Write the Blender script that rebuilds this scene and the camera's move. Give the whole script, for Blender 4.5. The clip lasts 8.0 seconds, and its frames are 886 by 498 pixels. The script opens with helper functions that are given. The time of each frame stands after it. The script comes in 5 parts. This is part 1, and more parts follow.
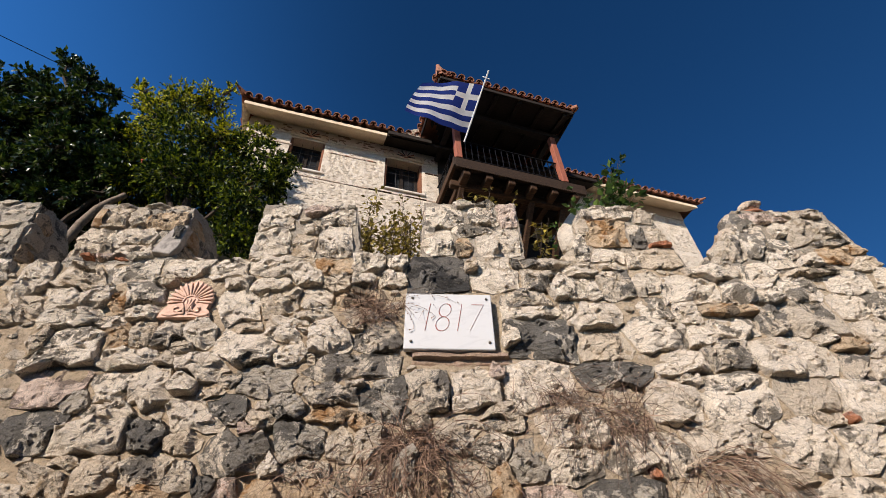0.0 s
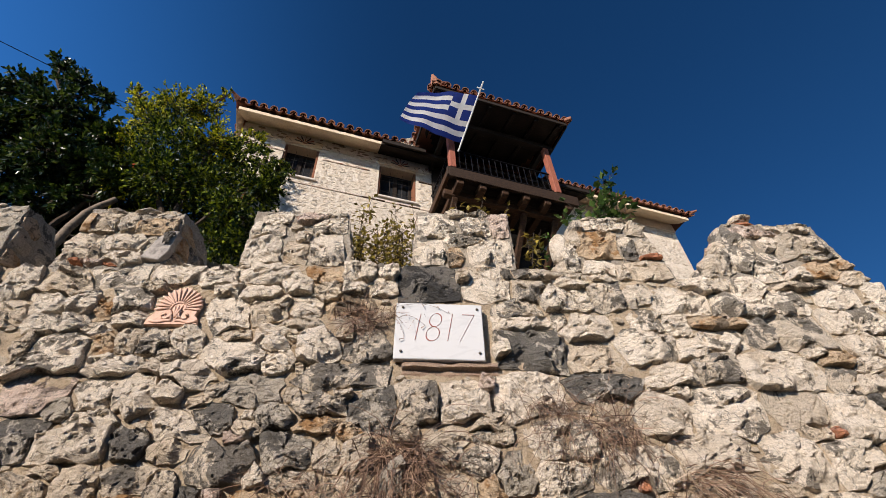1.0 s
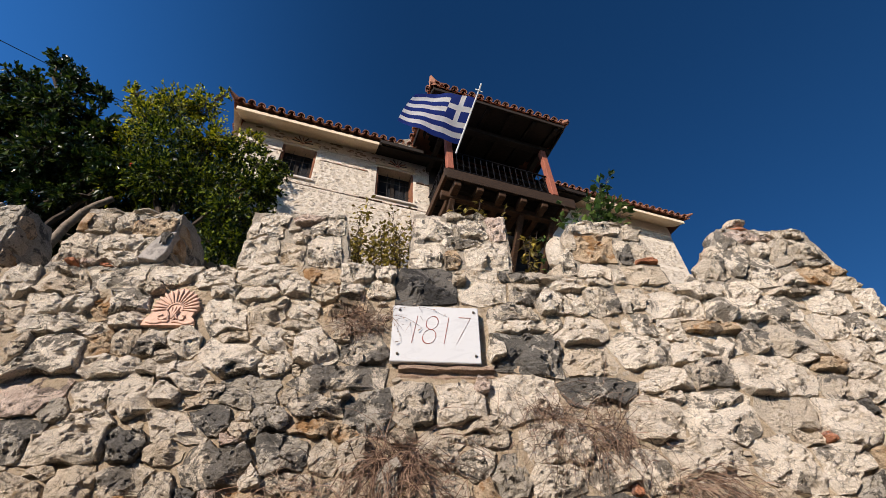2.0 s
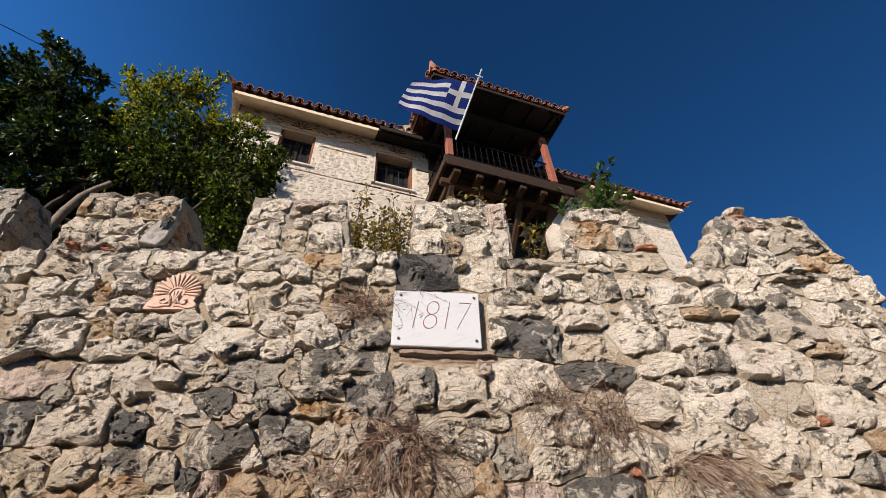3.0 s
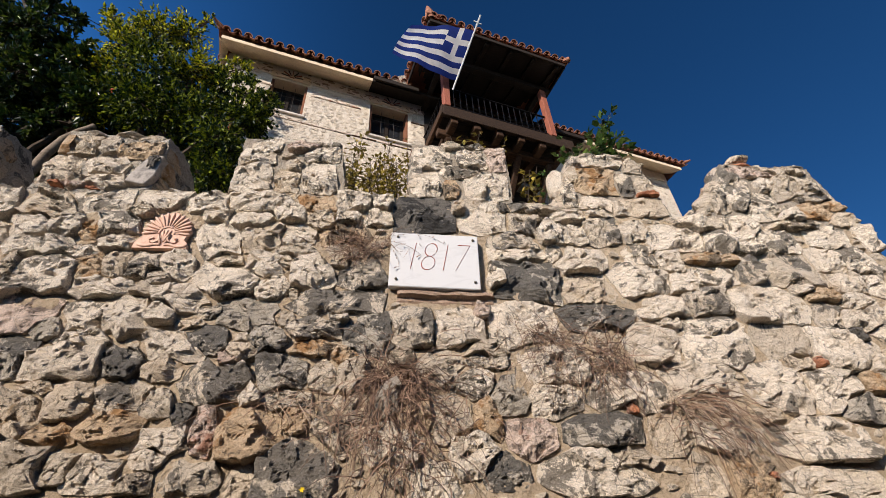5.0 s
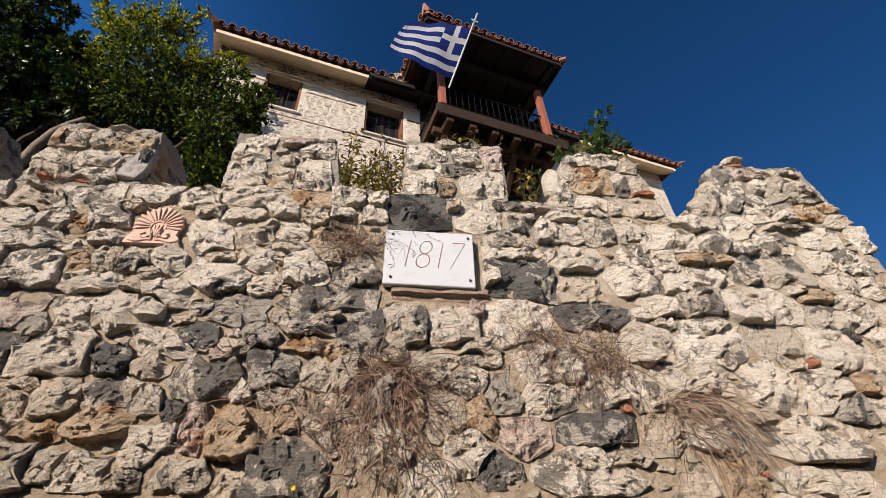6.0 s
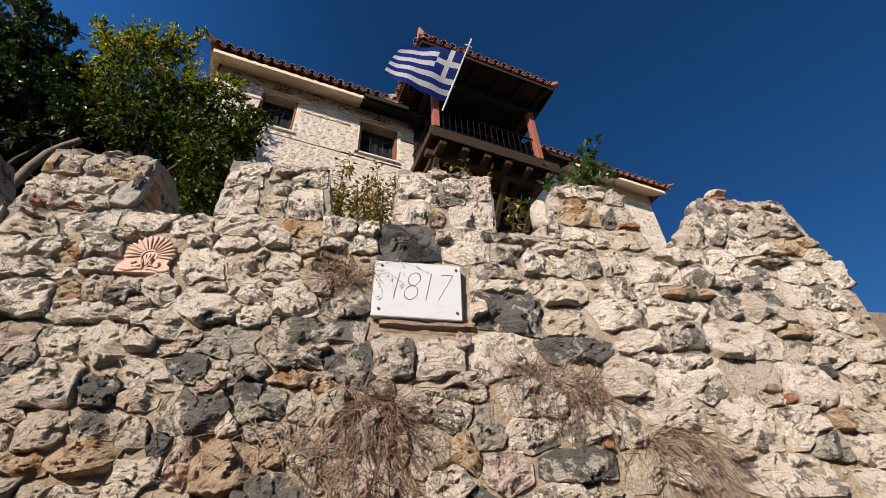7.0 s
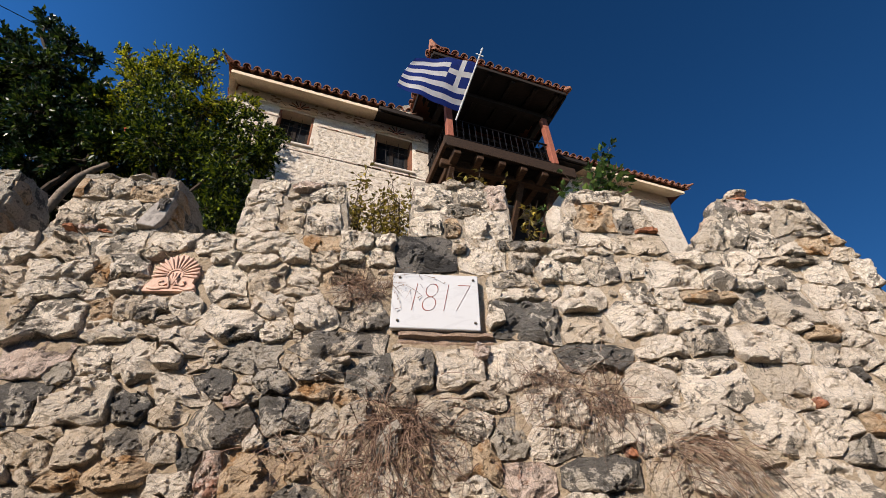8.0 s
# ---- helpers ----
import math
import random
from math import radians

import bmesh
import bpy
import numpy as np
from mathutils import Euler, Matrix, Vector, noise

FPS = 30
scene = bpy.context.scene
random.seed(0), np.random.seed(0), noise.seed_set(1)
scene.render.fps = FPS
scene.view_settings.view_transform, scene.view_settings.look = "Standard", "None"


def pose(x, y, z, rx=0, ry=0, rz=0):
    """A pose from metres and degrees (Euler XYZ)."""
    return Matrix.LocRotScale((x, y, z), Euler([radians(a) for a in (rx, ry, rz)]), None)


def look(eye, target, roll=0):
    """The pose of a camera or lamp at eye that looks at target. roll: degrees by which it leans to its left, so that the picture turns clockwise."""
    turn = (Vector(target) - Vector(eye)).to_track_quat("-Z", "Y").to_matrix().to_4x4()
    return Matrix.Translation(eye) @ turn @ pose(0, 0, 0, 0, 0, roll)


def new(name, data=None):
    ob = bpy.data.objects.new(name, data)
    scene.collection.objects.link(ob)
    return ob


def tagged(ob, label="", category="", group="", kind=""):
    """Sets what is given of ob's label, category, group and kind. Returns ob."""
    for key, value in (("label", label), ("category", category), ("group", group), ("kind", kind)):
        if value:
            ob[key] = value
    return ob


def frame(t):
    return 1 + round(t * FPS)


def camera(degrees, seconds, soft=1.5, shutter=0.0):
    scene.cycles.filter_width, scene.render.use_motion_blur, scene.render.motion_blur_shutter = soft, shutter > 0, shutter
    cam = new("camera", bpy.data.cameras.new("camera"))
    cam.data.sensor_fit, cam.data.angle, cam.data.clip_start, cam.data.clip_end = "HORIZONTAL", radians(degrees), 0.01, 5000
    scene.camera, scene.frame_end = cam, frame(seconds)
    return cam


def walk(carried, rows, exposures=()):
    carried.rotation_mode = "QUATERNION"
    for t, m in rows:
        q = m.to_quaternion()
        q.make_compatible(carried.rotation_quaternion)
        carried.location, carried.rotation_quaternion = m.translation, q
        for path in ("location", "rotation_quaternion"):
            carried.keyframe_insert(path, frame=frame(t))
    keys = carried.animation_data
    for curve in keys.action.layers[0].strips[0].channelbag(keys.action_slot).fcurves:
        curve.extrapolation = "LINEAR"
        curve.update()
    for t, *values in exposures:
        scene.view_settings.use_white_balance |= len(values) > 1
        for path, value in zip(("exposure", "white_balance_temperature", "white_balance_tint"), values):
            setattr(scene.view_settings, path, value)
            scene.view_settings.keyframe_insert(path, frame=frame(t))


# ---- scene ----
cam = camera(86.8, 8.0, soft=0.35)
PATH = [
    (0, (-0.446, -3.969, 1.755), (-0.132, -0.996, 4.413), -3.08),
    (0.5, (-0.424, -3.960, 1.757), (-0.082, -1.016, 4.444), -3.03),
    (1, (-0.422, -3.978, 1.766), (-0.057, -1.057, 4.474), -3.04),
    (2.5, (-0.448, -4.025, 1.777), (-0.043, -1.100, 4.475), -2.92),
    (3, (-0.464, -4.009, 1.752), (-0.047, -1.021, 4.379), -2.86),
    (3.5, (-0.463, -3.899, 1.682), (-0.036, -0.858, 4.245), -2.93),
    (4, (-0.467, -3.831, 1.648), (-0.030, -0.735, 4.142), -2.94),
    (4.5, (-0.482, -3.786, 1.635), (-0.023, -0.637, 4.058), -2.94),
    (6, (-0.491, -3.725, 1.641), (0.040, -0.564, 4.034), -2.95),
    (6.5, (-0.480, -3.837, 1.723), (0.082, -0.706, 4.148), -2.81),
    (7, (-0.462, -3.929, 1.764), (0.117, -0.828, 4.224), -2.67),
    (7.5, (-0.436, -3.981, 1.782), (0.108, -0.899, 4.272), -2.59),
    (8, (-0.448, -3.998, 1.770), (-0.029, -0.910, 4.278), -2.63),
]
walk(cam, [(t, look(eye, target, roll)) for t, eye, target, roll in PATH])

# ---- sun and sky ----
SUN_AZ, SUN_EL = radians(37), radians(23)     # to the left of the wall's outward normal, above the horizon
to_sun = Vector((-math.sin(SUN_AZ) * math.cos(SUN_EL), -math.cos(SUN_AZ) * math.cos(SUN_EL), math.sin(SUN_EL)))
sun_data = bpy.data.lights.new("sun", "SUN")
sun_data.energy, sun_data.angle, sun_data.color = 5.0, radians(0.53), (1.0, 0.888, 0.785)
sun = new("sun", sun_data)
sun.matrix_world = look((0, 0, 30), Vector((0, 0, 30)) - to_sun)
world = bpy.data.worlds.new("sky")
world.use_nodes = True
scene.world = world
wn = world.node_tree
sky = wn.nodes.new("ShaderNodeTexSky")
sky.sky_type, sky.sun_disc = "NISHITA", False
sky.sun_elevation, sky.sun_rotation = SUN_EL, math.atan2(to_sun.x, to_sun.y)
sky.altitude, sky.air_density, sky.dust_density, sky.ozone_density = 1500, 0.9, 0.5, 4.5
wn.nodes["Background"].inputs["Strength"].default_value = 0.06
deep = wn.nodes.new("ShaderNodeHueSaturation")
deep.inputs["Saturation"].default_value = 1.2
deep.inputs["Hue"].default_value = 0.503
wn.links.new(sky.outputs["Color"], deep.inputs["Color"])
# gradient painted over the sky colour, rising smoothly to threefold towards the left
toward = wn.nodes.new("ShaderNodeTexCoord")
lean = wn.nodes.new("ShaderNodeVectorMath")
lean.operation, lean.inputs[1].default_value = "DOT_PRODUCT", (-0.96, 0.0, -0.28)
sky_gain = wn.nodes.new("ShaderNodeMapRange")
sky_gain.interpolation_type = "SMOOTHSTEP"
for key, value in (("From Min", -0.3), ("From Max", 0.6), ("To Min", 1.0), ("To Max", 3.0)):
    sky_gain.inputs[key].default_value = value
lit = wn.nodes.new("ShaderNodeVectorMath")
lit.operation = "SCALE"
wn.links.new(toward.outputs["Generated"], lean.inputs[0])
wn.links.new(lean.outputs["Value"], sky_gain.inputs["Value"])
wn.links.new(deep.outputs["Color"], lit.inputs[0])
wn.links.new(sky_gain.outputs["Result"], lit.inputs["Scale"])
wn.links.new(lit.outputs[0], wn.nodes["Background"].inputs["Color"])
scene.view_settings.exposure = 0.55

# ---- materials ----


class Nodes:
    """A small builder for node materials in world-sized object coordinates."""

    def __init__(self, name, rough=0.85):
        self.mat = bpy.data.materials.new(name)
        self.mat.use_nodes = True
        self.t = self.mat.node_tree
        self.b = self.t.nodes["Principled BSDF"]
        self.b.inputs["Roughness"].default_value = rough
        self.b.inputs["Specular IOR Level"].default_value = 0.25
        geo = self.t.nodes.new("ShaderNodeNewGeometry")
        self.pos = geo.outputs["Position"]
        self.island = geo.outputs["Random Per Island"]
        self.rand = self.t.nodes.new("ShaderNodeObjectInfo").outputs["Random"]

    def link(self, a, b):
        self.t.links.new(a, b)
        return self

    def noise(self, scale, detail=6.0, rough=0.6, stretch=None, shift=None, distort=0.0):
        n = self.t.nodes.new("ShaderNodeTexNoise")
        n.inputs["Scale"].default_value, n.inputs["Detail"].default_value, n.inputs["Roughness"].default_value = scale, detail, rough
        n.inputs["Distortion"].default_value = distort
        src = self.pos
        if stretch or shift is not None:
            m = self.t.nodes.new("ShaderNodeMapping")
            if stretch:
                m.inputs["Scale"].default_value = stretch
            if shift is not None:
                mul = self.math("MULTIPLY", shift, 37.0)
                self.link(mul, m.inputs["Location"])
            self.link(src, m.inputs["Vector"])
            src = m.outputs["Vector"]
        self.link(src, n.inputs["Vector"])
        return n.outputs["Fac"]

    def cracks(self, scale, stretch=None):
        v = self.t.nodes.new("ShaderNodeTexVoronoi")
        v.feature = "DISTANCE_TO_EDGE"
        v.inputs["Scale"].default_value = scale
        src = self.pos
        w = self.t.nodes.new("ShaderNodeTexNoise")
        w.inputs["Scale"].default_value = scale * 0.8
        self.link(src, w.inputs["Vector"])
        mixed = self.t.nodes.new("ShaderNodeVectorMath")
        mixed.operation = "MULTIPLY_ADD"
        mixed.inputs[1].default_value = (0.6 / scale,) * 3
        self.link(w.outputs["Color"], mixed.inputs[0]).link(src, mixed.inputs[2])
        m = self.t.nodes.new("ShaderNodeMapping")
        m.inputs["Scale"].default_value = stretch or (1, 1, 1)
        self.link(mixed.outputs[0], m.inputs["Vector"]).link(m.outputs["Vector"], v.inputs["Vector"])
        return v.outputs["Distance"]

    def math(self, op, a, b=0.0):
        n = self.t.nodes.new("ShaderNodeMath")
        n.operation = op
        for i, v in enumerate((a, b)):
            if isinstance(v, (int, float)):
                n.inputs[i].default_value = v
            else:
                self.link(v, n.inputs[i])
        return n.outputs[0]

    def step(self, v, lo, hi, out0=0.0, out1=1.0):
        n = self.t.nodes.new("ShaderNodeMapRange")
        n.interpolation_type = "SMOOTHSTEP"
        for k, x in (("From Min", lo), ("From Max", hi), ("To Min", out0), ("To Max", out1)):
            n.inputs[k].default_value = x
        self.link(v, n.inputs["Value"])
        return n.outputs[0]

    def mix(self, fac, a, b, blend="MIX"):
        n = self.t.nodes.new("ShaderNodeMix")
        n.data_type, n.blend_type = "RGBA", blend
        for k, v in ((0, fac), (6, a), (7, b)):
            if isinstance(v, (int, float)):
                n.inputs[k].default_value = v
            elif isinstance(v, tuple):
                n.inputs[k].default_value = (*v, 1)
            else:
                self.link(v, n.inputs[k])
        return n.outputs[2]

    def bump(self, height, strength, distance, normal=None):
        n = self.t.nodes.new("ShaderNodeBump")
        n.inputs["Strength"].default_value, n.inputs["Distance"].default_value = strength, distance
        self.link(height, n.inputs["Height"])
        if normal is not None:
            self.link(normal, n.inputs["Normal"])
        return n.outputs[0]

    def done(self, colour, normal=None, rough=None):
        if isinstance(colour, tuple):
            self.b.inputs["Base Color"].default_value = (*colour, 1)
        else:
            self.link(colour, self.b.inputs["Base Color"])
        if normal is not None:
            self.link(normal, self.b.inputs["Normal"])
        if rough is not None:
            self.link(rough, self.b.inputs["Roughness"])
        return self.mat


def rock(name, light, mid, lichen, lichen_from, warm=(0.42, 0.29, 0.16), warm_from=0.66, per_island=False, relief=0.05):
    """Weathered limestone: pale split rock, mid-toned weathering, rusty patches, ragged crusts of dark lichen, pitted relief and fine cracks."""
    n = Nodes(name, 0.92)
    r = n.island if per_island else n.rand
    big, small = n.noise(4.5, 6, 0.62, shift=r), n.noise(30, 9, 0.76, shift=r, distort=0.4)
    grain = n.noise(75, 8, 0.82, shift=r)
    c = n.mix(n.step(n.math("ADD", big, n.math("MULTIPLY", small, 0.5)), 0.76, 1.0, 0, 0.85), light, mid)
    c = n.mix(n.step(n.noise(3.4, 7, 0.7, shift=r), warm_from, warm_from + 0.1, 0, 0.9), c, warm)
    c = n.mix(n.step(small, 0.45, 0.36, 0.0, 0.75), c, mid)
    c = n.mix(n.step(n.noise(26, 8, 0.78, shift=n.math("ADD", r, 0.31)), 0.59, 0.63, 0.0, 0.7), c, tuple(x * 1.9 for x in lichen))
    c = n.mix(1.0, c, n.mix(n.step(grain, 0.34, 0.62), (0.66, 0.64, 0.605), (1.1, 1.1, 1.1)), "MULTIPLY")
    crust = n.math("ADD", n.noise(3.6, 8, 0.66, shift=r, distort=0.8), n.math("MULTIPLY", n.math("SUBTRACT", r, 0.5), 0.2))
    crust = n.math("ADD", crust, n.math("MULTIPLY", n.math("SUBTRACT", n.noise(42, 7, 0.8, shift=r), 0.5), 0.36))
    c = n.mix(n.step(crust, lichen_from, lichen_from + 0.05, 0, 0.9), c, n.mix(n.step(grain, 0.35, 0.65), lichen, tuple(min(1, x * 2.8) for x in lichen)))
    c = n.mix(n.step(n.noise(58, 6, 0.75, shift=r), 0.63, 0.68, 0, 0.65), c, light)
    crack = n.cracks(4.5, (1, 1, 1.7))
    c = n.mix(n.step(crack, 0.0, 0.012, 0.6, 0), c, (0.05, 0.042, 0.034))
    c = n.mix(1.0, c, n.mix(r, (0.84, 0.815, 0.785), (1.0, 0.985, 0.965)), "MULTIPLY")
    split = n.math("MULTIPLY", n.noise(7, 12, 0.7, stretch=(1, 1, 2.4), shift=r, distort=0.3), 1.3)
    v = n.t.nodes.new("ShaderNodeTexVoronoi")
    v.inputs["Scale"].default_value = 17
    warp = n.t.nodes.new("ShaderNodeTexNoise")
    warp.inputs["Scale"].default_value, warp.inputs["Detail"].default_value = 11, 5
    bent = n.t.nodes.new("ShaderNodeVectorMath")
    bent.operation = "MULTIPLY_ADD"
    bent.inputs[1].default_value = (0.09, 0.09, 0.09)
    n.link(n.pos, warp.inputs["Vector"]).link(warp.outputs["Color"], bent.inputs[0]).link(n.pos, bent.inputs[2]).link(bent.outputs[0], v.inputs["Vector"])
    h = n.math("ADD", n.math("MULTIPLY", small, 0.9), n.math("MULTIPLY", grain, 0.35))
    h = n.math("ADD", h, split)
    h = n.math("ADD", h, n.math("MULTIPLY", v.outputs["Distance"], 0.12))
    h = n.math("ADD", h, n.step(crack, 0.0, 0.03, -0.14, 0))
    return n.done(c, n.bump(h, 1.0, relief))


ROCK = {
    "w": rock("pale_limestone", (0.94, 0.835, 0.695), (0.64, 0.515, 0.38), (0.095, 0.083, 0.066), 0.58),
    "g": rock("grey_limestone", (0.76, 0.66, 0.53), (0.43, 0.36, 0.275), (0.08, 0.073, 0.063), 0.54),
    "d": rock("lichen_and_shade_limestone", (0.62, 0.56, 0.47), (0.27, 0.245, 0.205), (0.06, 0.056, 0.05), 0.49, warm_from=0.7),
    "o": rock("ochre_stone", (0.74, 0.57, 0.39), (0.46, 0.31, 0.18), (0.1, 0.08, 0.058), 0.56, warm=(0.46, 0.25, 0.1), warm_from=0.5),
    "t": rock("tan_stone", (0.82, 0.7, 0.55), (0.5, 0.39, 0.27), (0.1, 0.083, 0.062), 0.57, warm_from=0.58),
    "p": rock("pinkish_stone", (0.8, 0.65, 0.55), (0.52, 0.38, 0.3), (0.13, 0.1, 0.08), 0.58, warm=(0.42, 0.2, 0.13), warm_from=0.56),
    "k": rock("black_lichen_stone", (0.2, 0.185, 0.165), (0.07, 0.065, 0.06), (0.022, 0.021, 0.02), 0.48, warm_from=0.8),
    "b": rock("brick_fragment", (0.45, 0.2, 0.11), (0.32, 0.13, 0.07), (0.15, 0.09, 0.07), 0.64, relief=0.02),
}
FILL_ROCK = rock("pinning_stones", (0.74, 0.64, 0.51), (0.45, 0.36, 0.25), (0.1, 0.09, 0.07), 0.56, per_island=True)
HOUSE_ROCK = rock("facade_rubble", (0.79, 0.7, 0.585), (0.64, 0.53, 0.42), (0.36, 0.28, 0.21), 0.7, warm=(0.55, 0.42, 0.3), per_island=True, relief=0.05)


def mortar(name, a, b, c, relief=0.06):
    """Gritty lime mortar: two tones in patches, dark and pale grit, pitted surface."""
    n = Nodes(name, 0.95)
    col = n.mix(n.step(n.noise(4, 6, 0.65), 0.4, 0.65), a, b)
    col = n.mix(n.step(n.noise(38, 8, 0.8), 0.5, 0.62), col, c)
    col = n.mix(n.step(n.noise(14, 8, 0.75), 0.56, 0.66, 0, 0.55), col, tuple(x * 0.55 for x in c))
    grit = n.noise(85, 6, 0.85)
    col = n.mix(n.step(grit, 0.47, 0.36, 0, 0.6), col, tuple(x * 0.45 for x in c))
    col = n.mix(n.step(grit, 0.58, 0.66, 0, 0.5), col, tuple(min(1, x * 1.25) for x in a))
    h = n.math("ADD", n.noise(24, 9, 0.78), n.math("MULTIPLY", grit, 0.6))
    return n.done(col, n.bump(h, 1.0, relief))


MORTAR = mortar("sandy_lime_mortar", (0.66, 0.52, 0.36), (0.55, 0.42, 0.285), (0.42, 0.32, 0.21))
GREY_MORTAR = mortar("grey_cement_mortar", (0.52, 0.445, 0.35), (0.42, 0.35, 0.27), (0.3, 0.25, 0.19))
FACADE_MORTAR = mortar("facade_lime_mortar", (0.72, 0.64, 0.53), (0.64, 0.55, 0.44), (0.54, 0.45, 0.35), 0.02)
PLASTER = mortar("cream_plaster", (0.72, 0.59, 0.42), (0.65, 0.52, 0.365), (0.58, 0.46, 0.32), 0.006)
FRIEZE = mortar("pale_frieze_plaster", (0.68, 0.62, 0.54), (0.6, 0.53, 0.45), (0.5, 0.43, 0.36), 0.008)
EARTH = mortar("dry_earth", (0.42, 0.33, 0.23), (0.34, 0.26, 0.18), (0.26, 0.2, 0.14))
ASPHALT = mortar("street_asphalt", (0.06, 0.058, 0.055), (0.045, 0.044, 0.043), (0.09, 0.085, 0.08))


def timber(name, a, b, axis=(1, 8, 8), rough=0.75):
    n = Nodes(name, rough)
    g = n.noise(9, 8, 0.65, stretch=axis, distort=0.4)
    col = n.mix(n.step(g, 0.35, 0.68), a, b)
    col = n.mix(n.step(n.noise(3, 5, 0.7), 0.55, 0.75, 0, 0.6), col, tuple(x * 0.55 for x in a))
    return n.done(col, n.bump(g, 0.6, 0.008))


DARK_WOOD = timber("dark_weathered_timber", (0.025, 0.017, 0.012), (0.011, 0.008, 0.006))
OLD_WOOD = timber("sun_bleached_brown_timber", (0.07, 0.034, 0.015), (0.018, 0.01, 0.006))
BEAM_WOOD = timber("dark_brown_beam", (0.042, 0.023, 0.012), (0.013, 0.008, 0.005))
RED_WOOD = timber("red_brown_stained_post", (0.3, 0.1, 0.06), (0.18, 0.06, 0.038), (8, 8, 1))
FRAME_WOOD = timber("brown_window_timber", (0.22, 0.09, 0.045), (0.12, 0.05, 0.028), (8, 8, 1))


def tile_mat():
    n = Nodes("terracotta_tile", 0.85)
    c = n.mix(n.rand, (0.33, 0.145, 0.085), (0.2, 0.085, 0.055))
    c = n.mix(n.step(n.noise(14, 6, 0.7), 0.5, 0.7, 0, 0.75), c, (0.14, 0.085, 0.06))
    return n.done(c, n.bump(n.noise(60, 5, 0.7), 0.5, 0.006))


TILE = tile_mat()


def marble():
    n = Nodes("white_marble", 0.42)
    vein = n.noise(3, 8, 0.7, stretch=(1, 1, 3), distort=1.5)
    c = n.mix(n.step(vein, 0.5, 0.62, 0, 0.35), (0.5, 0.49, 0.475), (0.41, 0.4, 0.39))
    c = n.mix(n.step(n.noise(9, 6, 0.7), 0.62, 0.8, 0, 0.3), c, (0.46, 0.42, 0.35))
    return n.done(c, n.bump(n.noise(120, 3, 0.6), 0.12, 0.003))


MARBLE = marble()


def plain(name, colour, rough=0.7, metal=0.0, dark=0.7, scale=20):
    n = Nodes(name, rough)
    n.b.inputs["Metallic"].default_value = metal
    c = n.mix(n.step(n.noise(scale, 6, 0.7), 0.4, 0.7), colour, tuple(x * dark for x in colour))
    return n.done(c, n.bump(n.noise(scale * 5, 4, 0.6), 0.25, 0.004))


TERRACOTTA = plain("pink_terracotta_relief", (0.6, 0.39, 0.29), 0.9, 0, 0.75)
IRON = plain("black_painted_iron", (0.022, 0.021, 0.022), 0.35, 0.6)
RED_PAINT = plain("faded_red_lettering", (0.27, 0.085, 0.065), 0.7)
BRASS = plain("dull_bolt_metal", (0.2, 0.17, 0.13), 0.5, 0.8)
WHITE_METAL = plain("white_painted_pole", (0.62, 0.62, 0.6), 0.45)


def cloth_mat(name, colour):
    """Thin woven cloth that lets some light through."""
    n = Nodes(name, 0.9)
    c = n.mix(n.step(n.noise(7, 5, 0.6), 0.4, 0.7), colour, tuple(x * 0.85 for x in colour))
    thin = n.t.nodes.new("ShaderNodeBsdfTranslucent")
    both = n.t.nodes.new("ShaderNodeMixShader")
    both.inputs[0].default_value = 0.62
    n.link(c, thin.inputs["Color"]).link(n.b.outputs[0], both.inputs[1]).link(thin.outputs[0], both.inputs[2])
    n.link(both.outputs[0], n.t.nodes["Material Output"].inputs["Surface"])
    return n.done(c, n.bump(n.noise(300, 2, 0.5), 0.2, 0.002))


BLUE_CLOTH = cloth_mat("blue_flag_cloth", (0.018, 0.042, 0.24))
WHITE_CLOTH = cloth_mat("white_flag_cloth", (0.88, 0.87, 0.85))
MOTIF_DARK = plain("dark_slate_inlay", (0.06, 0.045, 0.05), 0.85)
MOTIF_RED = plain("brick_inlay", (0.32, 0.12, 0.075), 0.85)
BROWN_INLAY = plain("brown_stone_inlay", (0.27, 0.2, 0.15), 0.85)
CABLE = plain("black_cable", (0.02, 0.02, 0.02), 0.6)
BARK = plain("grey_brown_bark", (0.06, 0.043, 0.03), 0.95, 0, 0.45, 14)


def dry_stem(name, pale, dark):
    """Dry stems, each bleached or browned on its own."""
    n = Nodes(name, 0.9)
    c = n.mix(n.step(n.island, 0.1, 0.9), dark, pale)
    return n.done(n.mix(n.step(n.noise(30, 4, 0.7), 0.5, 0.7, 0, 0.5), c, dark))


STRAW = dry_stem("dry_straw", (0.5, 0.38, 0.27), (0.17, 0.1, 0.065))
DEAD_TWIG = dry_stem("dead_brown_twigs", (0.34, 0.22, 0.15), (0.075, 0.042, 0.028))
GRILLE = plain("dark_grille", (0.03, 0.028, 0.026), 0.5)
DARK_ROOM = plain("dim_interior", (0.05, 0.04, 0.035), 0.9)
GLASS = Nodes("window_glass", 0.06).done((0.02, 0.022, 0.025))
FRUIT = plain("red_fruit_skin", (0.5, 0.06, 0.03), 0.4)


